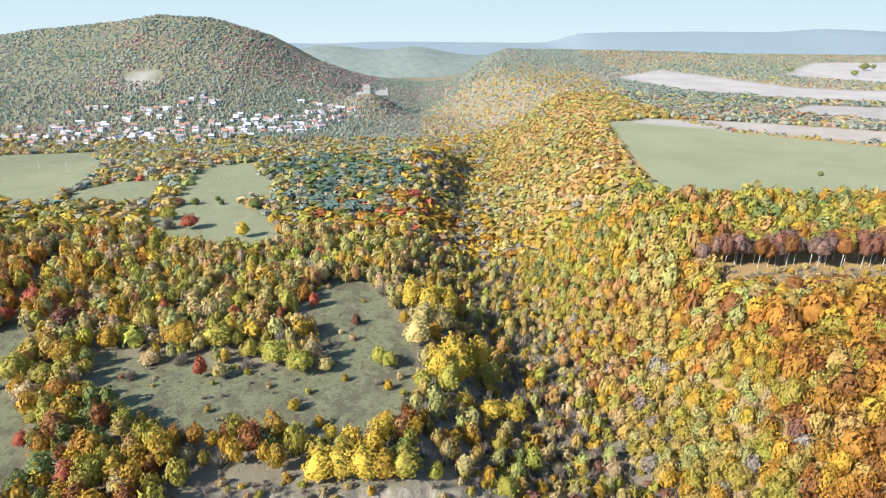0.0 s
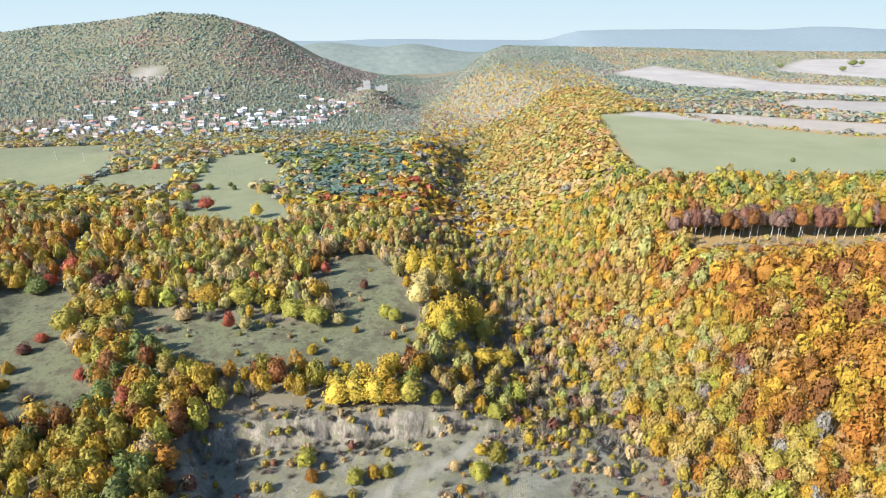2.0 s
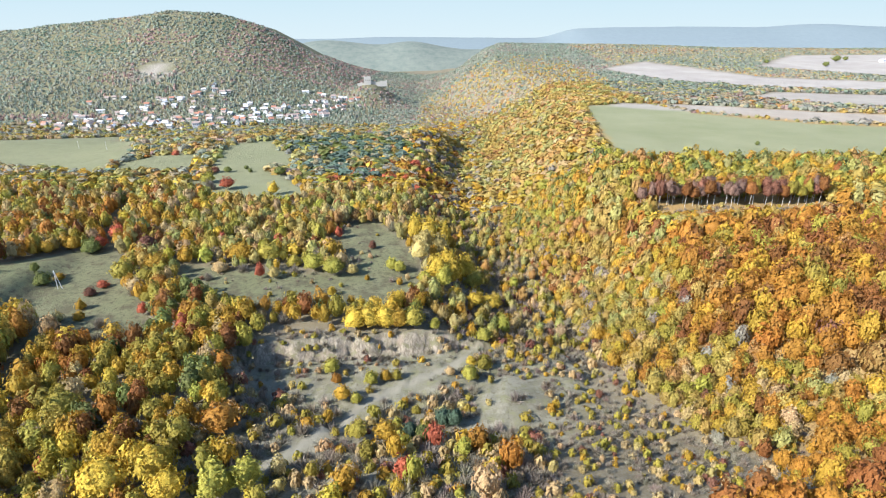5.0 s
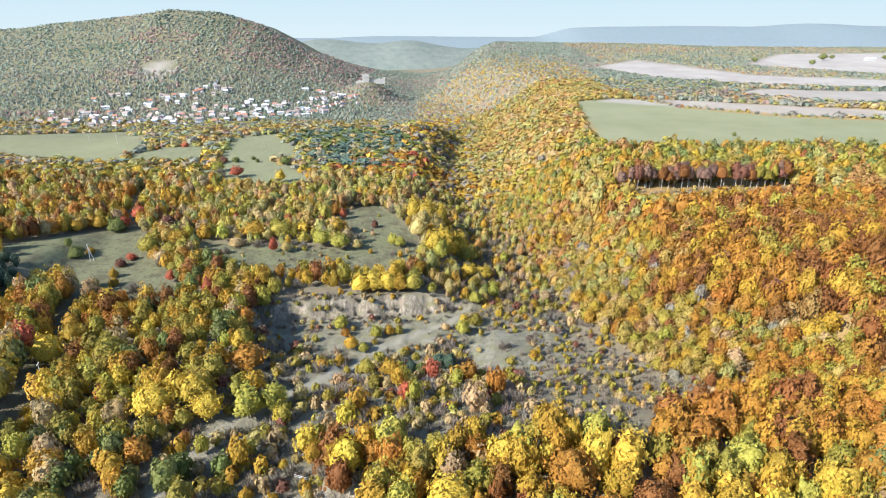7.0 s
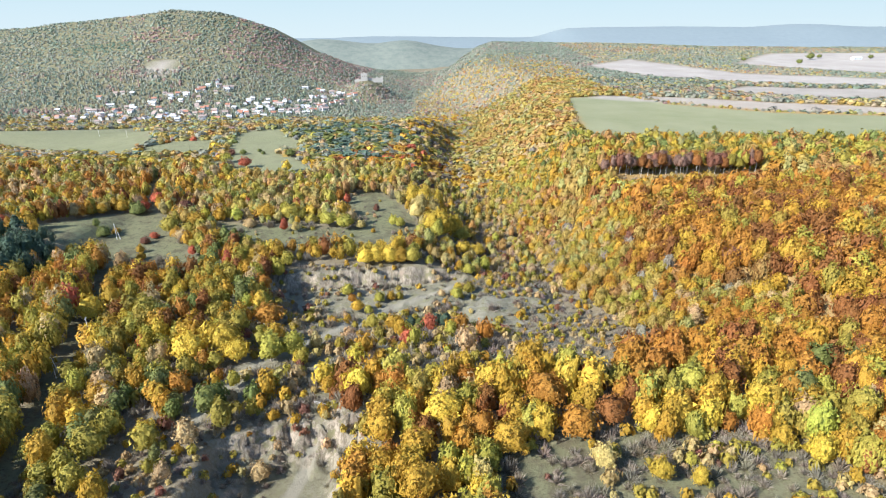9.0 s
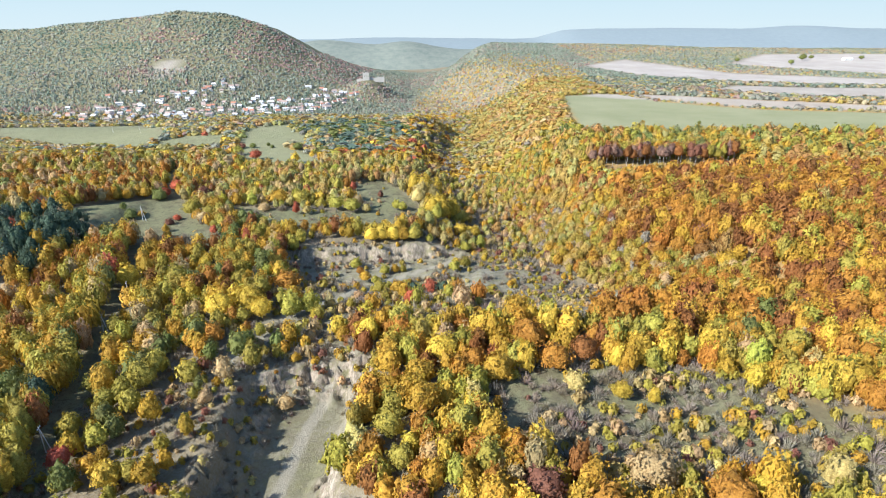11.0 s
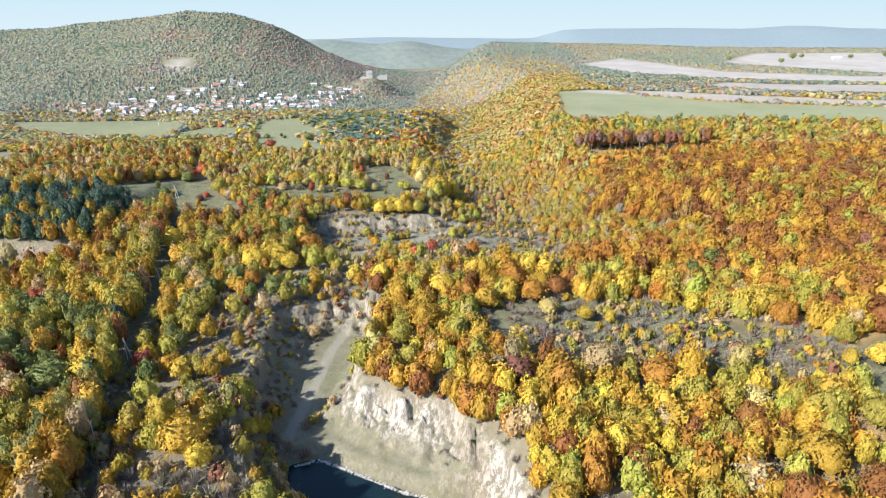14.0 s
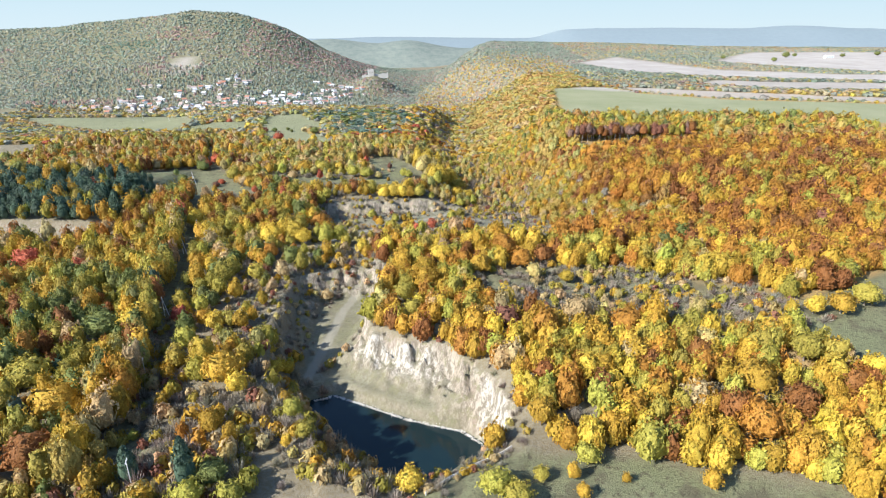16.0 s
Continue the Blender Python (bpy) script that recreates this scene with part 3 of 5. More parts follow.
def hues_for(zone, x, y, rng):
    n = len(x)
    u = rough(x, y, 85 if zone in ("hill", "plateau") else 30, 5.0) + rng.normal(0, 0.13 if zone == "hill" else 0.17, n)
    tables = {
        "beech": [{"olive": 4, "gold": 4, "amber": 4, "rust": 1.5, "green": 0.25}, {"gold": 3, "amber": 5, "rust": 4, "olive": 1.2}, {"amber": 6, "rust": 7, "gold": 1, "wine": 0.4}],
        "slope": [{"olive": 5, "moss": 3, "wheat": 2, "tan": 1.5, "gold": 2, "bare": 1.5}, {"wheat": 4, "gold": 3, "olive": 3, "tan": 2, "bare": 1}, {"wheat": 3, "gold": 3, "amber": 2, "russet": 2}],
        "mixed": [{"olive": 5, "green": 3, "gold": 2, "lime": 1.5, "bare": 0.6}, {"gold": 5, "olive": 5, "yellow": 2.5, "tan": 1, "green": 1.2, "amber": 0.5, "red": 0.1}, {"gold": 4, "amber": 1.2, "rust": 0.8, "tan": 1, "bare": 2, "olive": 3, "yellow": 1.5, "red": 0.3}],
        "valley": [{"bare": 3, "olive": 2, "tan": 3, "moss": 3, "green": 0.6}, {"bare": 2, "gold": 2, "wheat": 3, "moss": 2, "straw": 1.5}, {"gold": 2, "yellow": 1, "amber": 1, "bare": 2, "tan": 1}],
        # The next four zones are muted to carry the haze of distance.
        "hill": [{"haze_green": 6, "haze_grey": 1.5, "spruce": 0.6}, {"haze_grey": 4, "haze_green": 4}, {"mauve": 1.4, "haze_tan": 0.7, "haze_grey": 4}],
        "plateau": [{"haze_green": 4, "moss": 1, "haze_grey": 2}, {"haze_grey": 3, "haze_tan": 3, "moss": 1, "haze_green": 2}, {"haze_tan": 3, "russet": 1, "haze_grey": 2, "mauve": 1}],
        "upper": [{"haze_grey": 4, "moss": 3, "haze_green": 2, "lime": 1}, {"wheat": 3, "haze_tan": 3, "moss": 2, "straw": 1, "haze_green": 1}, {"wheat": 3, "russet": 1.5, "tan": 2.5, "haze_tan": 2, "haze_grey": 2, "mauve": 0.6}],
        "brow": [{"moss": 3, "wheat": 3, "haze_tan": 1}, {"wheat": 5, "russet": 1, "moss": 2}, {"wheat": 3, "russet": 3, "tan": 2}],
    }[zone]
    out = np.empty(n, dtype=object)
    band = np.digitize(u, [-0.22, 0.28])
    for b in range(3):
        m = band == b
        out[m] = pick(rng, tables[b], int(m.sum()))
    return out


# ---- single trees that stand out: plan place, crown radius, height, colour, shape ----
WORDS = {"yellow": "bright yellow", "gold": "golden", "amber": "orange-amber", "rust": "rust-brown", "red": "orange-red", "wine": "dark wine-red", "olive": "olive-green",
         "lime": "yellow-green", "green": "dull green", "pine": "dark green", "bare": "grey leafless", "tan": "tan-brown", "straw": "pale straw-yellow"}
HERO = crown_set(700, 2, 18, 5)
HERO_MESH = {k: [mesh_of(k + "_crown", v * (1, 1, 1 / v[:, 2].max()), f, True) for v, f in group] for k, group in HERO.items()}
HERO_MESH["twigs"] = [mesh_of("twig_crown", v * (1, 1, 1 / v[:, 2].max()), f) for v, f in (bare_template(RNG, 420) for _ in range(2))]
TRUNK_MESH = [mesh_of("trunk", *trunk_template(RNG), True) for _ in range(3)]
for group in HERO_MESH.values():
    for me in group:
        me.materials.append(None)
for me in TRUNK_MESH:
    me.materials.append(BARK)


def single_tree(x, y, r, h, hue, kind, where, rng):
    names = {"round": "broadleaf_tree", "tall": "poplar_tree", "bush": "bush", "conifer": "spruce_tree"}
    what = {"round": "broadleaf tree", "tall": "upright tree", "bush": "bush", "conifer": "spruce"}[kind]
    z = float(height(x, y))
    if "grove" in where:
        r *= 1.25
    top = new(names[kind])
    top.matrix_world = pose(x, y, z - 0.1, 0, 0, rng.uniform(0, 360))
    tagged(top, f"{WORDS[hue]} {what} {where}", "bush" if kind == "bush" else "tree")
    h = max(h - 0.4 * r, 1.5 * r, 1.5)
    group = HERO_MESH["twigs" if hue == "bare" else kind]
    crown = new("crown", group[rng.integers(len(group))])
    crown.parent = top
    low = {"round": 0.14, "tall": 0.12, "bush": 0.0, "conifer": 0.06}[kind] * h
    crown.location, crown.scale = (0, 0, low), (r, r, h - low)
    crown.material_slots[0].link = "OBJECT"
    crown.material_slots[0].material = LEAF[hue]
    stem = new("trunk", TRUNK_MESH[rng.integers(len(TRUNK_MESH))])
    stem.parent = top
    stem.scale = (r * 1.2, r * 1.2, h * 0.8)
    TAKEN.append((x, y, r))


IN_MEADOW = [(-58, 231, 3.1, 9.0, "red", "tall"), (-37, 215, 2.4, 6.5, "wine", "bush"), (-80, 174, 3.2, 8.3, "straw", "round"), (-87, 175, 2.7, 10.2, "red", "tall"), (-63, 184, 6.8, 12.6, "lime", "round"), (-52, 178, 5.8, 13.1, "lime", "round"), (-43, 179, 3.2, 7.6, "straw", "round"), (-24, 184, 3.4, 9.4, "lime", "round"), (-20, 182, 3.7, 8.8, "lime", "round"), (-49, 156, 2.4, 6.0, "yellow", "bush"), (-35, 173, 1.5, 4.0, "gold", "bush"), (-39, 148, 1.9, 5.2, "gold", "bush"), (-19, 168, 1.8, 5.0, "gold", "bush"), (-18, 148, 2.8, 7.2, "gold", "round"), (-46, 142, 2.8, 6.7, "straw", "bush")]
MEADOW_EDGE = [(-88, 196, 6.3, 14.1, "olive", "tall"), (-103, 196, 8.0, 14.0, "gold", "round"), (-128, 200, 4.6, 10.9, "olive", "round"), (-141, 184, 6.6, 13.6, "gold", "round"), (-152, 173, 6.5, 14.8, "olive", "round"), (-140, 170, 5.2, 11.5, "olive", "round"), (-141, 162, 4.8, 9.4, "tan", "round"), (-129, 161, 4.4, 11.0, "amber", "round"), (-129, 149, 3.7, 7.7, "olive", "round"), (-159, 212, 7.5, 10.6, "wine", "bush"), (-188, 217, 4.5, 10.1, "red", "round"), (-187, 234, 5.4, 11.3, "red", "round"), (-208, 204, 3.5, 10.0, "gold", "round"), (-199, 212, 4.5, 11.6, "gold", "round"), (-123, 225, 2.6, 8.7, "red", "tall"), (-110, 185, 4.4, 8.0, "tan", "bush"), (-74, 190, 5.0, 9.5, "olive", "bush"), (-98, 184, 4.0, 7.0, "bare", "bush"), (-72, 180, 4.0, 6.0, "bare", "bush"), (-112, 174, 3.6, 5.5, "bare", "bush")]
ON_SLOPE = [(-186, 177, 2.9, 5.7, "gold", "bush"), (-156, 144, 2.5, 6.8, "gold", "bush"), (-159, 133, 2.4, 6.6, "straw", "bush"), (-151, 134, 2.7, 5.9, "gold", "bush"), (-138, 127, 4.3, 6.8, "bare", "bush"), (-160, 158, 3.2, 4.5, "wine", "bush"), (-159, 167, 2.9, 5.2, "red", "bush"), (-190, 212, 6.2, 8.4, "green", "bush"), (-189, 170, 4.7, 8.4, "green", "bush"), (-196, 176, 2.2, 6.4, "green", "bush"), (-126, 138, 2.6, 7.4, "red", "round"), (-140, 157, 2.8, 7.4, "bare", "bush")]
POPLARS = [(-14, 231, 5.3, 20.1, "yellow", "tall"), (-6, 228, 5.3, 22.2, "yellow", "tall"), (2, 230, 4.8, 22.3, "yellow", "tall"), (-10, 198, 4.7, 16.4, "straw", "tall"), (-8, 212, 4.7, 16.4, "straw", "tall"), (0, 214, 4.6, 17.4, "straw", "tall"), (-1, 177, 4.9, 18.0, "yellow", "tall"), (6, 179, 4.7, 19.3, "yellow", "tall"), (14, 196, 4.3, 18.2, "yellow", "tall"), (4, 190, 4.6, 19.0, "yellow", "tall"), (2, 171, 3.8, 15.0, "lime", "tall"), (-7, 169, 3.0, 9.5, "lime", "round"), (18, 188, 5.5, 12.3, "olive", "round"), (7, 165, 3.2, 7.8, "yellow", "round"), (17, 165, 4.3, 9.5, "yellow", "round"), (25, 167, 4.3, 10.4, "yellow", "round"), (-34, 126, 4.3, 11.9, "yellow", "tall"), (-28, 127, 4.8, 12.8, "yellow", "tall"), (-22, 126, 4.6, 12.8, "yellow", "tall"), (-17, 126, 4.2, 12.0, "gold", "tall"), (-10, 126, 3.8, 12.2, "olive", "tall")]
ON_FLATS = [(-2, 127, 2.6, 6.6, "lime", "bush"), (18, 126, 3.9, 8.1, "lime", "round"), (29, 131, 2.5, 6.0, "gold", "bush"), (28, 116, 1.9, 6.1, "yellow", "bush"), (32, 116, 1.9, 4.7, "tan", "bush"), (43, 136, 2.6, 6.2, "olive", "bush"), (46, 131, 2.3, 8.1, "gold", "tall"), (-41, 106, 3.7, 8.7, "lime", "round"), (-25, 99, 3.2, 7.0, "lime", "bush"), (-20, 101, 2.4, 6.2, "gold", "bush"), (-16, 102, 2.4, 5.8, "olive", "bush"), (12, 110, 2.3, 5.5, "yellow", "round"), (11, 99, 3.3, 8.6, "lime", "round"), (17, 108, 3.3, 7.7, "olive", "bush"), (-34, 89, 3.4, 8.1, "gold", "round"), (-29, 87, 2.3, 6.3, "lime", "round"), (-38, 100, 2.4, 5.3, "amber", "bush"), (4, 104, 2.2, 4.4, "tan", "bush"), (-37, 77, 2.2, 7.3, "gold", "tall"), (-12, 87, 1.7, 3.3, "gold", "bush"), (-8, 82, 2.0, 4.5, "olive", "bush"), (1, 76, 3.6, 8.1, "pine", "bush"), (5, 74, 3.2, 8.9, "pine", "round"), (-9, 61, 2.9, 8.3, "pine", "round"), (-5, 60, 2.9, 8.6, "green", "round"), (-16, 60, 4.1, 9.0, "gold", "round"), (-24, 59, 3.3, 9.1, "olive", "round"), (12, 67, 2.6, 6.5, "olive", "bush")]
BY_SLOPE = [(-87, 37, 7.0, 16.0, "yellow", "round"), (-76, 42, 6.4, 15.6, "yellow", "round"), (-70, 36, 6.0, 12.2, "yellow", "round"), (-58, 36, 5.5, 14.8, "lime", "tall"), (-51, 40, 5.0, 12.5, "lime", "tall"), (-66, 64, 7.0, 12.4, "amber", "round"), (-96, -11, 5.9, 15.1, "olive", "round"), (-85, -3, 4.3, 8.0, "yellow", "bush"), (-107, -14, 4.2, 16.0, "gold", "tall"), (-141, 71, 6.5, 16.4, "yellow", "round"), (-146, 55, 6.3, 16.0, "yellow", "tall"), (-117, 69, 6.4, 14.0, "olive", "round"), (-82, 17, 4.2, 11.0, "amber", "tall"), (-144, 37, 5.1, 11.4, "yellow", "round"), (-42, 15, 1.6, 3.9, "yellow", "bush"), (-49, 4, 2.4, 5.0, "gold", "bush"), (-34, 16, 2.9, 9.0, "gold", "tall"), (-16, 9, 3.3, 8.9, "amber", "tall"), (-6, 7, 3.6, 9.6, "olive", "tall"), (0, 9, 3.6, 9.4, "olive", "tall"), (-17, 4, 2.0, 4.6, "gold", "bush"), (-50, -10, 3.6, 6.0, "tan", "bush"), (3, -8, 6.4, 13.0, "yellow", "round"), (-70, -8, 3.7, 11.0, "tan", "tall")]
BY_CLIFF = [(-13, -28, 4.4, 13.0, "gold", "round"), (-3, -36, 6.4, 14.5, "gold", "round"), (-12, -44, 5.2, 12.0, "olive", "round"), (-14, -14, 5.0, 13.0, "gold", "round"), (-4, -22, 5.6, 13.0, "gold", "round"), (-8, -56, 4.4, 9.0, "olive", "round"), (13, -16, 5.2, 11.5, "amber", "round"), (20, -21, 6.2, 13.0, "gold", "round"), (32, -3, 7.4, 15.0, "amber", "round"), (39, -15, 6.4, 13.0, "amber", "round"), (50, -10, 5.2, 11.5, "rust", "round"), (56, -31, 3.7, 8.2, "yellow", "round"), (76, 1, 5.7, 13.7, "lime", "round"), (65, -33, 2.4, 7.2, "yellow", "tall"), (43, -27, 4.0, 9.6, "straw", "round"), (26, -69, 5.6, 11.0, "wine", "round"), (53, -65, 7.0, 13.9, "tan", "round"), (68, -73, 6.8, 11.3, "amber", "round"), (47, -102, 4.6, 12.1, "yellow", "tall"), (56, -81, 3.7, 9.0, "yellow", "round"), (95, -68, 4.3, 13.1, "straw", "tall"), (90, -85, 5.4, 10.3, "straw", "round"), (30, -119, 5.0, 12.1, "gold", "round"), (40, -117, 4.3, 7.4, "bare", "bush")]
SOUTH_MEADOW = [(15, -142, 4.9, 9.0, "lime", "round"), (20, -145, 4.3, 7.6, "olive", "round"), (27, -138, 2.6, 5.2, "olive", "round"), (35, -138, 2.0, 6.3, "gold", "tall"), (36, -144, 2.1, 5.1, "gold", "round"), (48, -139, 1.3, 3.9, "gold", "bush"), (68, -142, 2.8, 8.1, "gold", "round"), (40, -132, 4.0, 6.1, "lime", "round"), (-6, -138, 4.4, 9.0, "yellow", "round"), (0, -130, 1.3, 3.2, "gold", "bush"), (89, -124, 7.6, 17.0, "amber", "round"), (85, -118, 5.6, 15.0, "rust", "round"), (104, -117, 5.9, 14.3, "rust", "round"), (116, -98, 6.2, 13.2, "olive", "round"), (96, -107, 7.6, 11.0, "gold", "round"), (136, -70, 3.7, 9.8, "yellow", "tall"), (145, -71, 5.4, 11.7, "gold", "round"), (128, -70, 2.4, 8.0, "yellow", "tall"), (158, -65, 5.6, 12.3, "olive", "round"), (164, -45, 5.3, 13.2, "lime", "tall")]
WEST_BANK = [(-62, -137, 3.0, 17.0, "pine", "conifer"), (-78, -134, 2.7, 12.8, "pine", "conifer"), (-79, -81, 5.4, 15.1, "yellow", "round"), (-68, -92, 7.4, 16.3, "gold", "round"), (-91, -67, 4.8, 11.9, "lime", "round"), (-56, -122, 2.5, 9.8, "gold", "tall"), (-63, -117, 4.0, 11.1, "gold", "round"), (-57, -83, 2.7, 5.9, "red", "bush"), (-62, -98, 4.3, 10.9, "yellow", "round"), (-59, -144, 4.9, 10.0, "lime", "round"), (-49, -143, 4.0, 8.8, "lime", "round"), (-56, -136, 4.6, 9.2, "green", "round"), (-126, -57, 8.6, 15.0, "green", "round"), (-117, -53, 7.0, 14.9, "yellow", "round"), (-115, -76, 6.6, 13.7, "gold", "round"), (-133, -89, 8.6, 14.7, "olive", "round"), (-114, -105, 8.2, 14.6, "gold", "round"), (-208, 22, 8.2, 13.0, "red", "round"), (-200, 15, 6.5, 12.0, "amber", "round"), (-108, -127, 7.8, 15.4, "rust", "round"), (-46, -103, 2.8, 9.3, "gold", "tall"), (-41, -112, 3.5, 8.8, "lime", "round"), (-56, -76, 3.1, 8.1, "yellow", "round"), (-20, -136, 2.4, 5.2, "gold", "tall"), (-27, -131, 2.4, 4.6, "tan", "bush"), (-36, -120, 3.4, 6.6, "olive", "round")]
IN_PASTURE = [(-122, 327, 4.8, 12.8, "yellow", "tall"), (-162, 345, 6.0, 13.0, "red", "round"), (-184, 363, 6.4, 9.2, "lime", "bush"), (-175, 344, 7.0, 7.0, "bare", "bush"), (-180, 397, 3.6, 6.0, "green", "bush"), (-167, 406, 2.3, 5.0, "green", "bush"), (-161, 397, 2.2, 4.9, "green", "bush"), (-190, 395, 4.1, 7.0, "wine", "bush"), (-133, 388, 5.5, 9.4, "green", "round"), (-113, 369, 4.0, 7.0, "lime", "bush"), (-67, 286, 4.4, 9.8, "red", "round"), (-90, 313, 4.5, 10.5, "yellow", "round"), (257, 379, 1.9, 5.0, "green", "bush")]


def build_single_trees():
    rng = np.random.default_rng(3)
    for rows, where in ((IN_MEADOW, "standing in the dry meadow"), (MEADOW_EDGE, "at the wood's edge"), (ON_SLOPE, "on the grazed slope"), (POPLARS, "in a grove by the stream"), (ON_FLATS, "on the bare quarry flat"), (BY_SLOPE, "above the old quarry"), (BY_CLIFF, "on the plateau behind the cliff"), (SOUTH_MEADOW, "by the grassy clearing"), (WEST_BANK, "on the lake's wooded bank"), (IN_PASTURE, "in the open pasture")):
        for x, y, r, h, hue, kind in rows:
            single_tree(x, y, r, h, hue, kind, where, rng)
    # the row of tall beeches with pale trunks along the forest ride
    for k in range(46):
        x = 118 + k * 2.35 + rng.uniform(-1.2, 1.2)
        y = 238 + rng.uniform(-2, 2) + 4.5 * (k % 2)
        r, h = rng.uniform(3.0, 5.0), rng.uniform(12, 18)
        top = new("beech_tree")
        top.matrix_world = pose(x, y, float(height(x, y)) - 0.2, 0, 0, rng.uniform(0, 360))
        tagged(top, "tall beech with pale bare trunk and thin purple-brown crown", "tree", group="beech row along the ride")
        mesh = HERO_MESH["tall"][rng.integers(4)]
        crown = new("crown", mesh)
        crown.parent, crown.location, crown.scale = top, (0, 0, h * 0.42), (r, r, h * 0.58)
        crown.material_slots[0].link = "OBJECT"
        crown.material_slots[0].material = LEAF[("beech", "rust", "wine", "amber", "olive", "beech")[rng.integers(6)]]
        stem = new("trunk", PALE_TRUNK)
        stem.parent, stem.scale = top, (3.6, 3.6, h * 0.85)
        TAKEN.append((x, y, r))


NP = Nodes("pale_bark", 0.9, 0.15)
PALE_BARK = NP.shade(NP.blend(NP.noise(2.5, 4), (0.36, 0.33, 0.29), (0.62, 0.58, 0.52)))
PALE_TRUNK = mesh_of("pale_trunk", *trunk_template(np.random.default_rng(8), limbs=5), True)
PALE_TRUNK.materials.append(PALE_BARK)
build_single_trees()


# ---- woods ----
def build_woods():
    rng = np.random.default_rng(5)
    # the ridge's beech wood and the plateau behind the cliff
    x, y = scatter(-26, 400, 0, 335, 6.1, rng)
    flank = x - stream_x(np.maximum(y, 20)) < 62 + 14 * wave(x, y, 20, 3)
    sx, sy = scatter(20, 200, 30, 335, 4.1, rng)
    thick = sx - stream_x(sy) < 62 + 14 * wave(sx, sy, 20, 3)
    x, y = np.append(x[~flank | (y < 30)], sx[thick]), np.append(y[~flank | (y < 30)], sy[thick])
    fx, fy = scatter(-26, 330, -150, 0, 4.7, rng)
    x, y = np.append(x, fx), np.append(y, fy)
    d = x - stream_x(np.maximum(y, 20))
    keep = ~open_land(x, y) & seen_side(x, y) & ((y < 24) | (d > 14)) & (within(LAKE, x, y) < -10)
    keep &= ~((x < 26) & (y > 14)) & ~((np.abs(y - 229) < 7) & (x > 124) & (x < 245))
    keep &= ~((y > 30) & (y < 62) & (d < 40) & (rng.random(len(x)) < 0.7)) & ~((y < -124) & (x < 28))
    x, y = x[keep], y[keep]
    ok = clear_of(x, y, 3)
    x, y = x[ok], y[ok]
    n = len(x)
    d = x - stream_x(np.maximum(y, 20))
    slope = (d < 62 + 14 * wave(x, y, 20, 3)) & (y > 30)
    hue = np.where(slope, hues_for("slope", x, y, rng), hues_for("beech", x, y, rng))
    front = pick(rng, {"yellow": 5, "gold": 6, "olive": 4, "straw": 0.4, "lime": 2.5, "amber": 1.6, "rust": 0.7, "tan": 0.4}, n)
    hue = np.where(((y < 0) | ((y < 28) & (x < 60))) & (rng.random(n) < 0.82) & (x < 150), front, hue)
    # Farther ridge crowns turn duller and paler: haze painted as leaf colour.
    soft = np.where(rough(x, y, 26, 1) + rng.normal(0, 0.2, n) > 0.1, pick(rng, {"russet": 5, "wheat": 2, "rust": 1}, n), pick(rng, {"wheat": 5, "moss": 2, "gold": 2}, n))
    hue = np.where((y > 60) & (rng.random(n) < np.clip((y - 60) / 260, 0, 0.75)), soft, hue)
    hue = np.where((y > 20) & (y < 190) & (rng.random(n) < 0.55 * sm(82, 130, x)), pick(rng, {"rust": 3, "amber": 6, "olive": 2, "gold": 3, "wine": 0.3}, n), hue)
    hue = np.where((y > 90) & (y < 190) & (rng.random(n) < 0.7 * sm(88, 120, x)), pick(rng, {"rust": 4, "amber": 6, "gold": 2, "olive": 1.5, "wine": 0.4}, n), hue)
    hue = np.where((y > 0) & (y < 60) & (rng.random(n) < 0.6 * sm(62, 90, x)), pick(rng, {"rust": 4, "amber": 6, "olive": 3, "gold": 2}, n), hue)
    hue = np.where((y > 245) & (rng.random(n) < 0.6), pick(rng, {"olive": 5, "lime": 1, "gold": 2, "green": 2}, n), hue)
    size = rng.uniform(3.6, 5.9, n) * np.where((y < 0) & (x < 150), rng.uniform(0.62, 1.0, n), np.where(slope, 0.66, 1.0))
    tall = size * rng.uniform(1.4, 1.9, n) + rng.uniform(2.0, 5.5, n) * np.where(slope, 0.6, 1.0)
    tall = np.where((y > 200) & (y < 222) & (x > 120) & (x < 245), np.minimum(tall, 4.2), tall)
    kinds = pick(rng, {"round": 8, "tall": 1}, n)
    for m, sets in ((y < 45, RICH), ((y >= 45) & (y < 170), NEAR), (y >= 170, MID)):
        wood("ridge_woodland", "dense autumn beech wood in gold, amber and rust on the ridge", x[m], y[m], size[m], tall[m], hue[m], kinds[m], sets, rng, 0.13, 0.07)

    # the western woods
    x, y = scatter(-360, 60, -175, 335, 5.0, rng)
    d = x - stream_x(np.maximum(y, 20))
    keep = ~open_land(x, y) & seen_side(x, y) & ((y < 128) | (d < 16)) & (within(LAKE, x, y) < -5)
    keep &= ~((x > -30) & (y < 24)) & ~((x > -78) & (y > -14) & (y < 66) & (rng.random(len(x)) < 0.78)) & ~((x > -70) & (y > -60) & (y < -10)) & ~((y > 55) & (y < 127) & (x > -70))
    keep &= rough(x, y, 26, 8) + rng.normal(0, 0.2, len(x)) > -0.8
    spine = (x > np.interp(y, [-130, 0], [-80, -118])) & (y < 0)
    keep &= ~(spine & (rng.random(len(x)) < np.where(y < -60, 0.5, 0.3)))
    keep &= ~((x > -94) & (y > -52) & (y < 4) & (rng.random(len(x)) < 0.6))
    thin = (d > -34) & (y > 125)
    keep &= ~(thin & (rng.random(len(x)) < 0.35))
    x, y = x[keep], y[keep]
    ok = clear_of(x, y, 2.5)
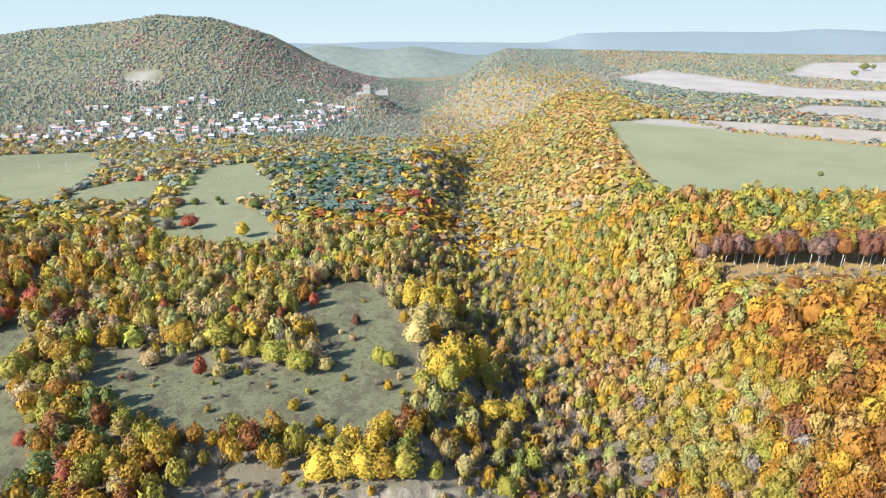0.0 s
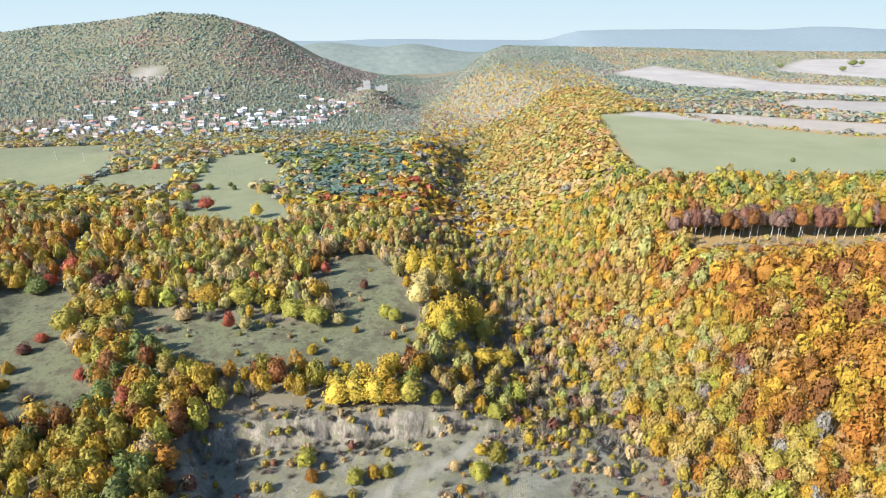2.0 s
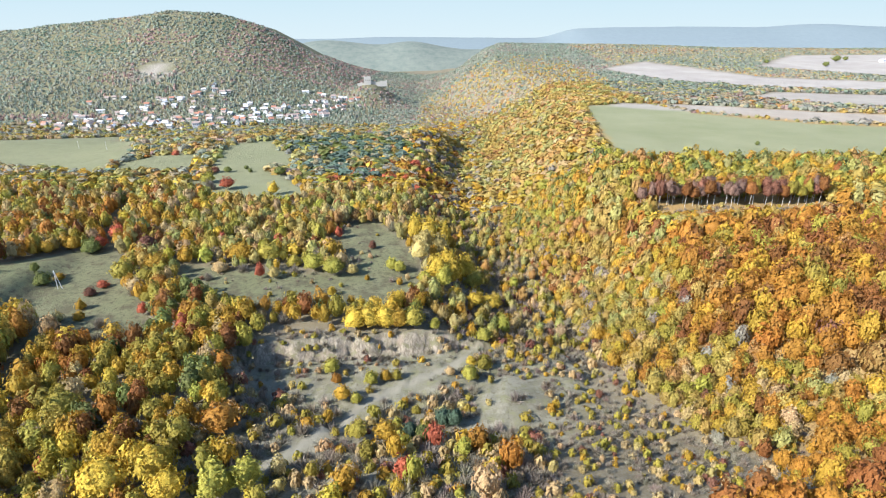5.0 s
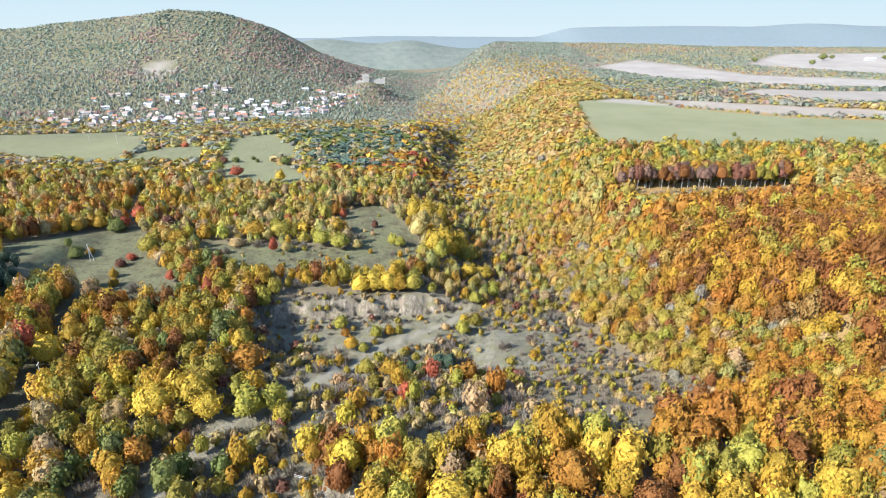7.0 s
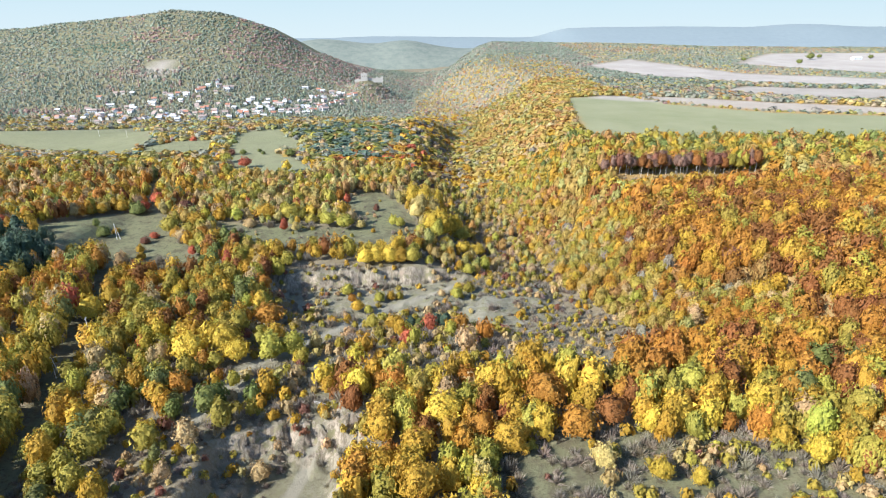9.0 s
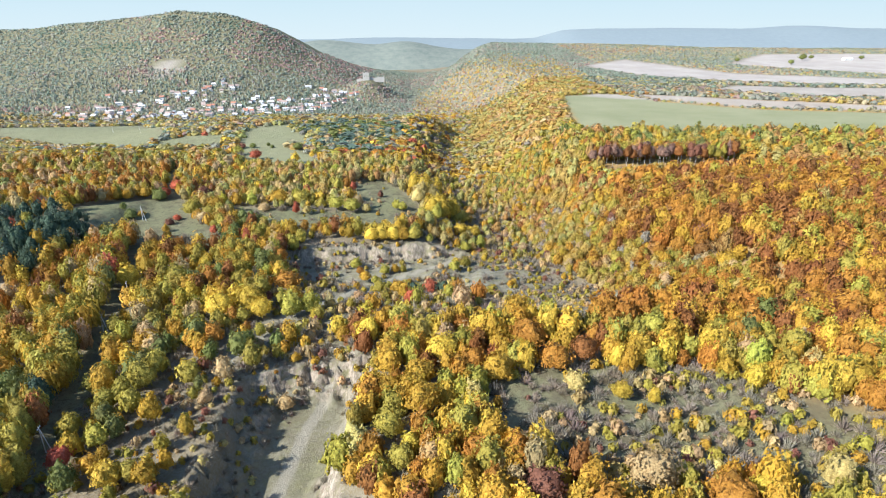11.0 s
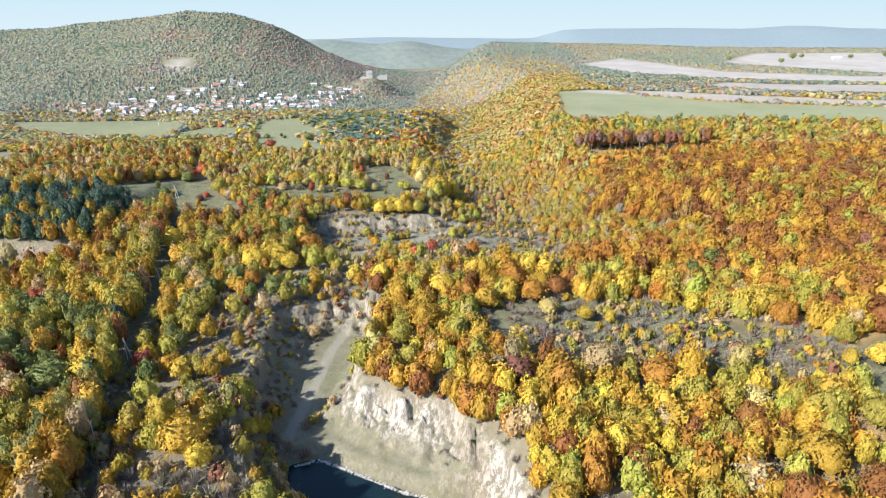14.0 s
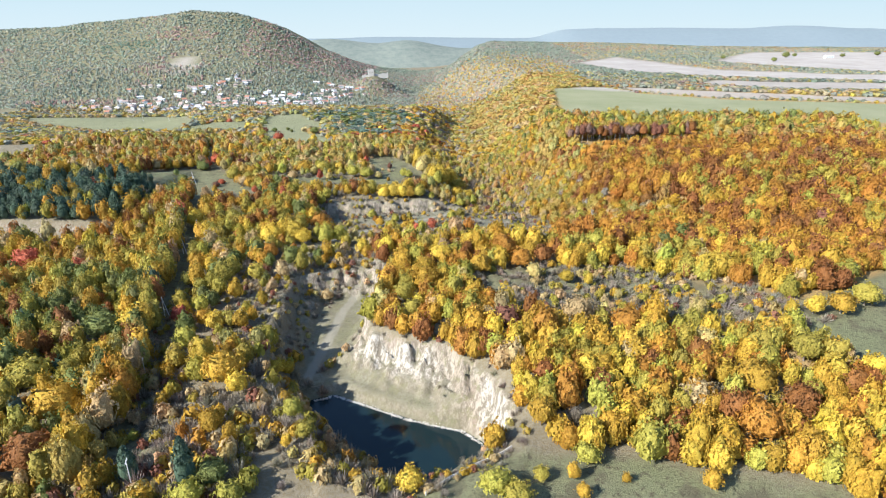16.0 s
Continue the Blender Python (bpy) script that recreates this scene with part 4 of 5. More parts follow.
    x, y = x[ok], y[ok]
    n = len(x)
    d = x - stream_x(np.maximum(y, 20))
    vale = ((d > -55) & (y > 120)) | ((y < -60) & (x > -110) & (rng.random(n) < 0.55))
    pines = ((x < -190) & (y > 70) & (y < 150) & (rng.random(n) < 0.8)) | (rough(x, y, 40, 2) < -0.78)
    hue = np.where(vale, hues_for("valley", x, y, rng), hues_for("mixed", x, y, rng))
    ochre = (x < -150) & (y > 170) & (rng.random(n) < 0.6)
    # Lighter picks with growing y put the haze into these crowns too.
    hue = np.where((y > 60) & (hue != "bare") & (rng.random(n) < np.clip((y - 110) / 180, 0, 0.75)), pick(rng, {"wheat": 3, "moss": 3, "russet": 1.2, "tan": 1.5, "straw": 1, "lime": 1.5}, n), hue)
    brown = (x < -55) & (y > 50) & (y < 150) & (hue != "bare") & (rng.random(n) < 0.4)
    hue = np.where(brown, pick(rng, {"gold": 3, "rust": 2, "amber": 1.5, "olive": 4, "green": 1}, n), hue)
    hue = np.where(ochre, pick(rng, {"rust": 2, "amber": 2.5, "gold": 3, "olive": 3, "tan": 2, "green": 1}, n), hue)
    hue = np.where((x > -78) & (y < -95) & (rng.random(n) < 0.6), "bare", hue)
    deep = (x < -105) & (y < -20) & (rng.random(n) < 0.55)
    hue = np.where(deep, pick(rng, {"green": 4, "olive": 3, "rust": 1, "pine": 0.6}, n), hue)
    hue = np.where(pines, "pine", hue)
    size = rng.uniform(1.9, 4.4, n) * np.where(vale, 0.78, 1.0)
    tall = (size * rng.uniform(1.6, 2.4, n) + 1.6) * np.where(x < np.interp(y, [-96, 150], [-92, -167]), 1.2, 1.0)
    kinds = np.where(pines & (rng.random(n) < 0.25), "conifer", pick(rng, {"round": 5, "tall": 2, "bush": 2}, n))
    lined = (edge_dist(POWER_CUT, x, y) < 14) & (x < np.interp(y, [-96, 150], [-92, -167])) & (y < 130)
    size, tall = np.where(lined, np.maximum(size, 4.2), size), np.where(lined, np.maximum(tall, 14.0), tall)
    hue = np.where(lined & (hue == "bare"), "gold", hue)
    leafless = hue == "bare"
    for m, sets in ((~leafless & (y < -20), RICH), (~leafless & (y >= -20) & (y < 150), NEAR), (~leafless & (y >= 150), MID)):
        wood("valley_woodland", "mixed autumn wood of yellow, olive and green trees", x[m], y[m], size[m], tall[m], hue[m], kinds[m], sets, rng)
    m = leafless
    far = m & (y > 100)
    wood("bare_thicket", "soft grey crowns of leafless trees", x[far], y[far], size[far] * 1.1, tall[far] * 0.8, hue[far], kinds[far], {k: BARE for k in NEAR}, rng)
    m = m & (y <= 100)
    wood("bare_thicket", "grey leafless bushes and saplings", x[m], y[m], np.minimum(size[m] * 1.1, 2.5), np.minimum(tall[m] * 0.7, 4.2), hue[m], kinds[m], {k: BARE for k in NEAR}, rng)

    # low scrub on slopes, margins and clearings
    x, y = scatter(-120, 250, -165, 330, 2.9, rng)
    d = x - stream_x(np.maximum(y, 20))
    pit, flats = within(PIT, x, y), within(FLATS, x, y)
    patch = rough(x, y, 11, 4) + rng.normal(0, 0.3, len(x))
    where = (within(SCRUB, x, y) > -3) & (patch > -0.5)
    where |= (within(HOLLOW, x, y) > -4) & (patch > -0.6)
    where |= (d > -30) & (d < 20) & (y > 112) & (patch > -0.45)
    where |= (flats > -9) & (flats < 7) & (patch > -0.2)
    where |= (flats >= 7) & (patch > 0.18)
    where |= (flats > -12) & (y < 90) & (y > 50) & (x < 30) & (patch > -0.3)
    where |= (np.abs(y - 228) < 10) & (x > 118) & (x < 250) & (patch > -0.35)
    face = (x > -34) & (y < -50) & (y > -112)
    where |= (pit > -10) & (pit < np.where(face, -0.8, 10)) & (patch > -0.3)
    where |= face & (pit > 5) & (patch > 0.85)
    where |= (pit >= 4) & (patch > 0.5) & ~face
    where |= (within(LAKE, x, y) < -1.5) & (within(LAKE, x, y) > -24) & (x < 4) & (y < -92) & (x + 0.55 * y < -62) & (patch > -0.7)
    where |= (x > -115) & (x < 30) & (y > -20) & (y < 66) & (patch > -0.4) & (pit < -2)
    where |= (y > 20) & (y < 66) & (d > -40) & (d < 40) & (patch > -0.5)
    where |= (d > -48) & (d < 26) & (y > 60) & (patch > -0.55)
    where |= (within(MEADOW, x, y) > -3) & (patch > 0.6)
    where |= (x > -112) & (x < -45) & (y < -66) & (patch > -0.3)
    where |= (x > -115) & (x < -58) & (y >= -66) & (y <= -20) & (patch > -0.4)
    where &= ~((np.hypot((x - 25) / 13, (y - 86) / 15) < 1) & (patch < 0.35))
    where &= (within(LAKE, x, y) < -1.5) & (edge_dist(TRACK, x, y) > 3) & (edge_dist(TRACK_WEST, x, y) > 3) & seen_side(x, y)
    x, y = x[where], y[where]
    ok = clear_of(x, y, 1)
    x, y = x[ok], y[ok]
    n = len(x)
    size = rng.uniform(0.9, 2.1, n) * np.where(within(SCRUB, x, y) > -4, 1.35, np.where(((np.abs(d[where][ok]) < 30) & (y > 112)) | ((y > 0) & (y < 92) & (x < 30)), 1.5, 1.0))
    size = size * np.where((y < -62) & (x < -8), 1.7, 1.0)
    hue = pick(rng, {"bare": 7, "tan": 1.5, "olive": 2, "gold": 1, "wine": 0.4, "mauve": 1, "straw": 0.6}, n)
    grey = (hue == "bare") | (hue == "mauve")
    hue = np.where(hue == "mauve", "bare", hue)
    for m, name, label, sets, wide in ((grey, "grey_scrub", "low grey leafless scrub", {"bush": BARE_FAR}, 1.2), (~grey, "leafy_scrub", "low scrub with the last yellow and brown leaves", BUSHY, 0.9)):
        wood(name, label, x[m], y[m], size[m] * wide, size[m] * rng.uniform(1.2, 2.0, int(m.sum())), hue[m], np.full(int(m.sum()), "bush"), sets, rng)

    # middle distance, leaf colours paled to stand in for haze
    x, y = scatter(-800, 1000, 333, 905, 7.3, rng)
    keep = ~open_land(x, y) & seen_side(x, y)
    keep &= ~((y > 790) & (x < -100) & (rng.random(len(x)) < 0.6))
    hedge = (edge_dist([(264, 655), (284, 566), (373, 492), (530, 440), (760, 410)], x, y) < 6)
    keep |= hedge & seen_side(x, y)
    x, y = x[keep], y[keep]
    ok = clear_of(x, y, 3)
    x, y = x[ok], y[ok]
    n = len(x)
    d = x - stream_x(y)
    slope = (d > 14) & (d < 110)
    vale = np.abs(d + 20) < 45
    hue = np.where(slope, np.where(y + rng.normal(0, 60, n) < 430, hues_for("slope", x, y, rng), hues_for("brow", x, y, rng)), np.where(vale, hues_for("valley", x, y, rng), np.where(y + rng.normal(0, 40, n) < 380, hues_for("mixed", x, y, rng), hues_for("upper", x, y, rng))))
    ember = (np.hypot((x + 30) / 60, (y - 360) / 70) < 1) & (rng.random(n) < 0.5)
    hue = np.where(ember, pick(rng, {"rust": 3, "amber": 3, "red": 1, "gold": 2}, n), hue)
    firs = (np.hypot((x + 85) / 60, (y - 470) / 100) + 0.4 * rough(x, y, 30, 3) < 0.95) & (rng.random(n) < 0.6)
    hue = np.where(firs, pick(rng, {"spruce": 3, "green": 2, "haze_green": 1}, n), hue)
    brow = (x > 10) & (x < 270) & (y > 380)
    hue = np.where(brow & (d > 6), hues_for("brow", x, y, rng), hue)
    hue = np.where((x > 160) & (y > 560) & ~firs & ~brow, hues_for("plateau", x, y, rng), hue)
    size = rng.uniform(3.8, 6.4, n) * np.where(hedge[keep][ok], 0.55, 1.0)
    wood("distant_woodland", "autumn woods of the middle distance in gold, grey and green", x, y, size, size * rng.uniform(1.0, 1.35, n) + 0.5, hue, np.where(firs, "conifer", pick(rng, {"round": 5, "tall": 1}, n)), FAR, rng, 0.12, 0.2)

    # mountain and far plateau, haze put into the greyed leaf colours
    x, y = scatter(-1300, 1400, 900, 1850, 6.8, rng, 1.5)
    keep = ~open_land(x, y) & seen_side(x, y) & ~((y > 1400) & (x < -300))
    village = (y < 1110) & (x < -120) & (x > -820)
    keep &= ~(village & (rng.random(len(x)) < 0.12))
    keep &= np.exp(-((x + 575) / 42) ** 2 - ((y - 1135) / 26) ** 2) < 0.45
    keep &= np.hypot((x + 138) / 26, (y - 1156) / 16) > 1
    x, y = x[keep], y[keep]
    n = len(x)
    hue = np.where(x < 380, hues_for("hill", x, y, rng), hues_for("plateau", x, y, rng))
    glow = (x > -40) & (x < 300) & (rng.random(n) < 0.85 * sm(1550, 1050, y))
    hue = np.where(glow, pick(rng, {"haze_tan": 3, "wheat": 3, "russet": 1.2, "mauve": 0.8, "haze_grey": 1.5, "moss": 1}, n), hue)
    red = (np.hypot((x + 615) / 85, (y - 1250) / 34) + 0.4 * rough(x, y, 30, 2) < 0.9) | (np.hypot((x + 700) / 130, (y - 935) / 30) + 0.4 * rough(x, y, 30, 4) < 0.8)
    hue = np.where(red & (rng.random(n) < 0.6), pick(rng, {"mauve": 4, "haze_tan": 1}, n), hue)
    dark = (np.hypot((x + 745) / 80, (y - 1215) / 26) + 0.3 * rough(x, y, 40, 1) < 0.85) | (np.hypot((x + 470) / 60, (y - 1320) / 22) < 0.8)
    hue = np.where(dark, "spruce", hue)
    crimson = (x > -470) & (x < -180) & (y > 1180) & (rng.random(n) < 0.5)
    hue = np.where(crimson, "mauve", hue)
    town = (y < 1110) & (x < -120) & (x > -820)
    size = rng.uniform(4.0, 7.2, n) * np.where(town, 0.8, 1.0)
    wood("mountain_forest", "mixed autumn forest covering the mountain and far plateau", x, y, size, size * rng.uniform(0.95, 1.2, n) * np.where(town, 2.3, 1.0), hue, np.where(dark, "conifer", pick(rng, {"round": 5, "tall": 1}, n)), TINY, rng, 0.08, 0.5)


build_woods()


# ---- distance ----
# Distance haze is painted into the base colour, plus a faint glow.
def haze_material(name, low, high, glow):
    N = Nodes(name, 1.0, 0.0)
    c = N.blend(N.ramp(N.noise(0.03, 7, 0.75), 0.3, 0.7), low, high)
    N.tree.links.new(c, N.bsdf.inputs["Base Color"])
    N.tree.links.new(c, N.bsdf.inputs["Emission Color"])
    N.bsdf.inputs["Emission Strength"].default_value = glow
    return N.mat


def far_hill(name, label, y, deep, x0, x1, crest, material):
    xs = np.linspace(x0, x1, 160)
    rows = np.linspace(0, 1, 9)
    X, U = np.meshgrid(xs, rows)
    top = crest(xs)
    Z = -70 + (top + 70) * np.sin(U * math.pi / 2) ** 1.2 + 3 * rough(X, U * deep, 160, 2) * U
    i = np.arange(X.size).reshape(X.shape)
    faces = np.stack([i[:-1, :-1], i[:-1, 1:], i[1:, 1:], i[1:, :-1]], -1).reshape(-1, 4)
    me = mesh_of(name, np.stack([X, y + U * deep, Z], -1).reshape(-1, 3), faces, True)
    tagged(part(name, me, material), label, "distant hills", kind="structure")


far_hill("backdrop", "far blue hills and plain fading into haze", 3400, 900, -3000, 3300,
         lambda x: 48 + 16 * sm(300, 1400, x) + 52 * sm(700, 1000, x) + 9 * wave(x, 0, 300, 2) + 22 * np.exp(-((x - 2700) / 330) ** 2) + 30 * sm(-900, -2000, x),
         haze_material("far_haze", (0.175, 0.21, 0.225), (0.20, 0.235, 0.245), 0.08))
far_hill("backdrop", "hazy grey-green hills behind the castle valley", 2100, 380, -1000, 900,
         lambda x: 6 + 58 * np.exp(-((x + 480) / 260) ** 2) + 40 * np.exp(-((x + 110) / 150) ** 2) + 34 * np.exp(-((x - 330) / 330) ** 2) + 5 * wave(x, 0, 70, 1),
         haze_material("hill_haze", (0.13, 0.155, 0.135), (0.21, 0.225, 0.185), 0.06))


def sky_backdrop():
    N = Nodes("pale_sky", 1.0, 0.0)
    sep = N.add("ShaderNodeSeparateXYZ")
    N.tree.links.new(N.place(), sep.inputs[0])
    c = N.blend(N.ramp(sep.outputs["Z"], 60.0, 420.0), (0.365, 0.415, 0.405), (0.295, 0.38, 0.395))
    c = N.blend(N.math("MULTIPLY", N.noise(0.0011, 4), 0.35), c, (0.37, 0.405, 0.415))
    N.bsdf.inputs["Base Color"].default_value = (0, 0, 0, 1)
    N.tree.links.new(c, N.bsdf.inputs["Emission Color"])
    N.bsdf.inputs["Emission Strength"].default_value = 1.0
    xs = np.linspace(-4300, 4300, 30)
    X, Z = np.meshgrid(xs, np.array([-150.0, 1000.0]))
    i = np.arange(X.size).reshape(X.shape)
    faces = np.stack([i[:-1, :-1], i[:-1, 1:], i[1:, 1:], i[1:, :-1]], -1).reshape(-1, 4)
    me = mesh_of("backdrop", np.stack([X, 4520 - 0.00001 * X * X, Z], -1).reshape(-1, 3), faces, True)
    tagged(part("backdrop", me, N.mat), "pale hazy blue sky low over the horizon", "sky", kind="structure")


sky_backdrop()


# ---- village, castle ----
def box(bm, x0, x1, y0, y1, z0, z1):
    v = [bm.verts.new(p) for p in ((x0, y0, z0), (x1, y0, z0), (x1, y1, z0), (x0, y1, z0), (x0, y0, z1), (x1, y0, z1), (x1, y1, z1), (x0, y1, z1))]
    for f in ((0, 3, 2, 1), (4, 5, 6, 7), (0, 1, 5, 4), (1, 2, 6, 5), (2, 3, 7, 6), (3, 0, 4, 7)):
        bm.faces.new([v[k] for k in f])


def paint(name, a, b, scale=0.8, roughness=0.85):
    N = Nodes(name, roughness, 0.25)
    fine = N.noise(scale * 6, 4)
    return N.shade(N.blend(N.noise(scale, 5), N.blend(fine, a, b), b), fine, 0.3, 0.03)


PLASTER = [paint("white_plaster", (0.52, 0.51, 0.49), (0.66, 0.65, 0.63)), paint("cream_plaster", (0.60, 0.54, 0.44), (0.72, 0.66, 0.55)), paint("grey_plaster", (0.45, 0.44, 0.43), (0.6, 0.59, 0.57))]
ROOFS = [paint("terracotta_tiles", (0.30, 0.13, 0.08), (0.42, 0.21, 0.14)), paint("weathered_tiles", (0.26, 0.19, 0.16), (0.38, 0.30, 0.26)), paint("pale_sheet_roof", (0.5, 0.5, 0.5), (0.68, 0.68, 0.68))]
DARK = paint("dark_window", (0.03, 0.035, 0.04), (0.07, 0.075, 0.08), roughness=0.3)


def make_house(w, d, h, rise, wall, roof, words):
    top = new("house")
    bm = bmesh.new()
    a, b = w / 2, d / 2
    pts = [(-a, -b, -2), (a, -b, -2), (a, b, -2), (-a, b, -2), (-a, -b, h), (a, -b, h), (a, b, h), (-a, b, h), (-a, 0, h + rise), (a, 0, h + rise)]
    v = [bm.verts.new(p) for p in pts]
    for f in ((0, 1, 5, 4), (2, 3, 7, 6), (1, 2, 6, 9, 5), (3, 0, 4, 8, 7)):
        bm.faces.new([v[k] for k in f])
    part("wall", from_bm("wall", bm), wall, top)
    bm = bmesh.new()
    e, t = 0.5, 0.25
    slope = rise / b
    for s in (-1, 1):
        q = [(-a - e, 0, h + rise), (a + e, 0, h + rise), (a + e, s * (b + e), h - e * slope), (-a - e, s * (b + e), h - e * slope)]
        lo = [bm.verts.new((x, y, z + 0.02)) for x, y, z in q]
        hi = [bm.verts.new((x, y, z + t)) for x, y, z in q]
        bm.faces.new(lo), bm.faces.new(hi)
        for k in range(4):
            bm.faces.new((lo[k], lo[(k + 1) % 4], hi[(k + 1) % 4], hi[k]))
    bmesh.ops.recalc_face_normals(bm, faces=bm.faces)
    cover = part("roof", from_bm("roof", bm), roof, top)
    bm = bmesh.new()
    box(bm, a * 0.35, a * 0.35 + 0.7, -0.35, 0.35, h + rise - 0.4, h + rise + 1.1)
    part("chimney", from_bm("chimney", bm), ROOFS[1], cover)
    for k in range(3):
        bm = bmesh.new()
        c = (k - 1) * w * 0.3
        box(bm, c - 0.6, c + 0.6, -b - 0.06, -b + 0.1, h * 0.35, h * 0.75)
        part("window", from_bm("window", bm), DARK, top)
    return tagged(top, words, "house", group="village houses")


def build_village():
    rng = np.random.default_rng(21)
    kinds = [make_house(8.5, 6.5, 3.6, 2.3, PLASTER[0], ROOFS[0], "white village house with a terracotta gabled roof"), make_house(7.5, 6, 3.2, 2.1, PLASTER[1], ROOFS[1], "cream village house with a weathered tiled roof"),
             make_house(10.5, 7, 4.8, 2.2, PLASTER[0], ROOFS[1], "long white two-storey house with a brown roof"), make_house(8, 6.5, 3.4, 1.9, PLASTER[2], ROOFS[2], "grey village house with a pale sheet roof"), make_house(13, 7, 3.6, 1.4, PLASTER[0], ROOFS[2], "long white farm building with a pale roof")]
    first = [True] * len(kinds)
    # rows along the lanes: from, to, number, turn
    lanes = [((-640, 880), (-420, 882), 19, 4), ((-560, 905), (-410, 900), 11, -6), ((-420, 884), (-300, 915), 12, 12), ((-395, 945), (-215, 960), 15, 3), ((-400, 975), (-230, 985), 14, 5), ((-520, 935), (-400, 950), 8, 0),
             ((-262, 960), (-160, 1075), 14, 46), ((-230, 1085), (-170, 1120), 9, 20), ((-250, 1040), (-190, 1110), 8, 60), ((-520, 1010), (-400, 1050), 12, 10), ((-480, 1040), (-420, 1075), 7, 20), ((-700, 890), (-560, 905), 14, 0), ((-640, 925), (-520, 960), 12, 8), ((-480, 910), (-300, 935), 20, 6), ((-370, 1000), (-230, 1040), 14, 14), ((-540, 975), (-420, 990), 10, 4), ((-300, 930), (-200, 990), 12, 30), ((-262, 1125), (-235, 1140), 3, 0), ((-640, 1010), (-580, 1020), 4, 0)]
    for (ax, ay), (bx, by), count, turn in lanes:
        for k in range(count):
            u = (k + rng.uniform(0.1, 0.9)) / count
            x, y = ax + (bx - ax) * u + rng.normal(0, 8), ay + (by - ay) * u + rng.normal(0, 14)
            i = int(rng.choice(len(kinds), p=(0.24, 0.30, 0.14, 0.24, 0.08)))
            m = pose(x, y, float(height(x, y)) + 0.4, 0, 0, turn + rng.normal(0, 9) + 90 * int(rng.random() < 0.25))
            if first[i]:
                kinds[i].matrix_world, first[i] = m, False
            else:
                copy_thing(kinds[i], m)


build_village()
STONE = paint("castle_stone", (0.30, 0.275, 0.24), (0.48, 0.45, 0.40), 0.25)


def build_castle():
    rng = np.random.default_rng(4)
    top = new("castle_ruin")
    x, y = -150, 1160
    z = float(height(x, y)) - 2
    top.matrix_world = pose(x, y, z, 0, 0, 8)
    tagged(top, "ruined stone castle with a broken square tower on a wooded knoll", "castle")

    def ragged(name, x0, x1, y0, y1, h, steps, drop):
        bm = bmesh.new()
        along = np.linspace(x0, x1, steps + 1) if x1 - x0 > y1 - y0 else np.linspace(y0, y1, steps + 1)
        for a, b in zip(along, along[1:]):
            k = h - rng.uniform(0, drop)
            if x1 - x0 > y1 - y0:
                box(bm, a, b, y0, y1, -4, k)
            else:
                box(bm, x0, x1, a, b, -4, k)
        part(name, from_bm(name, bm), STONE, top)

    ragged("tower_wall", -8, 6, -7, -5, 17, 5, 3)
    ragged("tower_wall", -8, 6, 5, 7, 18, 5, 4)
    ragged("tower_wall", -8, -6, -5, 5, 17, 4, 5)
    ragged("tower_wall", 4, 6, -5, 5, 15, 4, 6)
    ragged("curtain_wall", 6, 40, -3, -1, 8, 9, 3.5)
    ragged("curtain_wall", 38, 40, -1, 16, 9, 5, 3)
    ragged("curtain_wall", -22, -8, -2, 0, 5, 4, 2.5)
    for k in range(3):
        bm = bmesh.new()
        box(bm, -5 + k * 4, -4 + k * 4, -7.1, -6.5, 8, 10.5)
        part("window_slit", from_bm("window_slit", bm), DARK, top)


build_castle()


def build_far_farm():
    rng = np.random.default_rng(6)
    farm = make_house(24, 9, 4.5, 2.2, PLASTER[0], ROOFS[2], "white farm building in the far pale field")
    farm.matrix_world = pose(1010, 1268, float(height(1010, 1268)), 0, 0, 10)
    for x, y, r in ((900, 1270, 11), (940, 1300, 7), (820, 1180, 8), (1060, 1290, 7), (1180, 1330, 9), (1250, 1345, 8), (720, 1230, 7)):
        single_tree(x, y, r, 1.6 * r, "green", "round", "standing alone in the far pale field", rng)


build_far_farm()

# ---- poles, fence, shore ----
WOODGREY = paint("weathered_timber", (0.46, 0.43, 0.38), (0.62, 0.59, 0.54), 3)
CONCRETE = paint("pole_concrete", (0.50, 0.49, 0.47), (0.64, 0.63, 0.60), 3)


def beam(bm, a, b, r0, r1, sides=6):
    a, b = Vector(a), Vector(b)
    q = (b - a).to_track_quat("Z", "Y")
    rings = []
    for c, r in ((a, r0), (b, r1)):
        rings.append([bm.verts.new(c + q @ Vector((r * math.cos(k * 2 * math.pi / sides), r * math.sin(k * 2 * math.pi / sides), 0))) for k in range(sides)])
    for k in range(sides):
        bm.faces.new((rings[0][k], rings[0][(k + 1) % sides], rings[1][(k + 1) % sides], rings[1][k]))
    bm.faces.new(rings[1]), bm.faces.new(rings[0][::-1])


def make_pole(h, strut):
    top = new("utility_pole")
    for name, a, b in (("post", (0, 0, -0.5), (0, 0, h)),) + ((("strut", (1.8, 0, -0.5), (0.1, 0, h * 0.92)),) if strut else ()):
        bm = bmesh.new()
        beam(bm, a, b, 0.17, 0.11)
        part(name, from_bm(name, bm), CONCRETE, top)
    bm = bmesh.new()
    box(bm, -0.08, 0.08, -1.1, 1.1, h - 0.5, h - 0.34)
    arm = part("cross_arm", from_bm("cross_arm", bm), CONCRETE, top)
    for k in (-0.9, 0, 0.9):
        bm = bmesh.new()
        beam(bm, (0, k, h - 0.34), (0, k, h - 0.02), 0.07, 0.05)
        part("insulator", from_bm("insulator", bm), PLASTER[0], arm)
    return tagged(top, "pale concrete utility pole with a cross arm", "utility pole", group="power line")


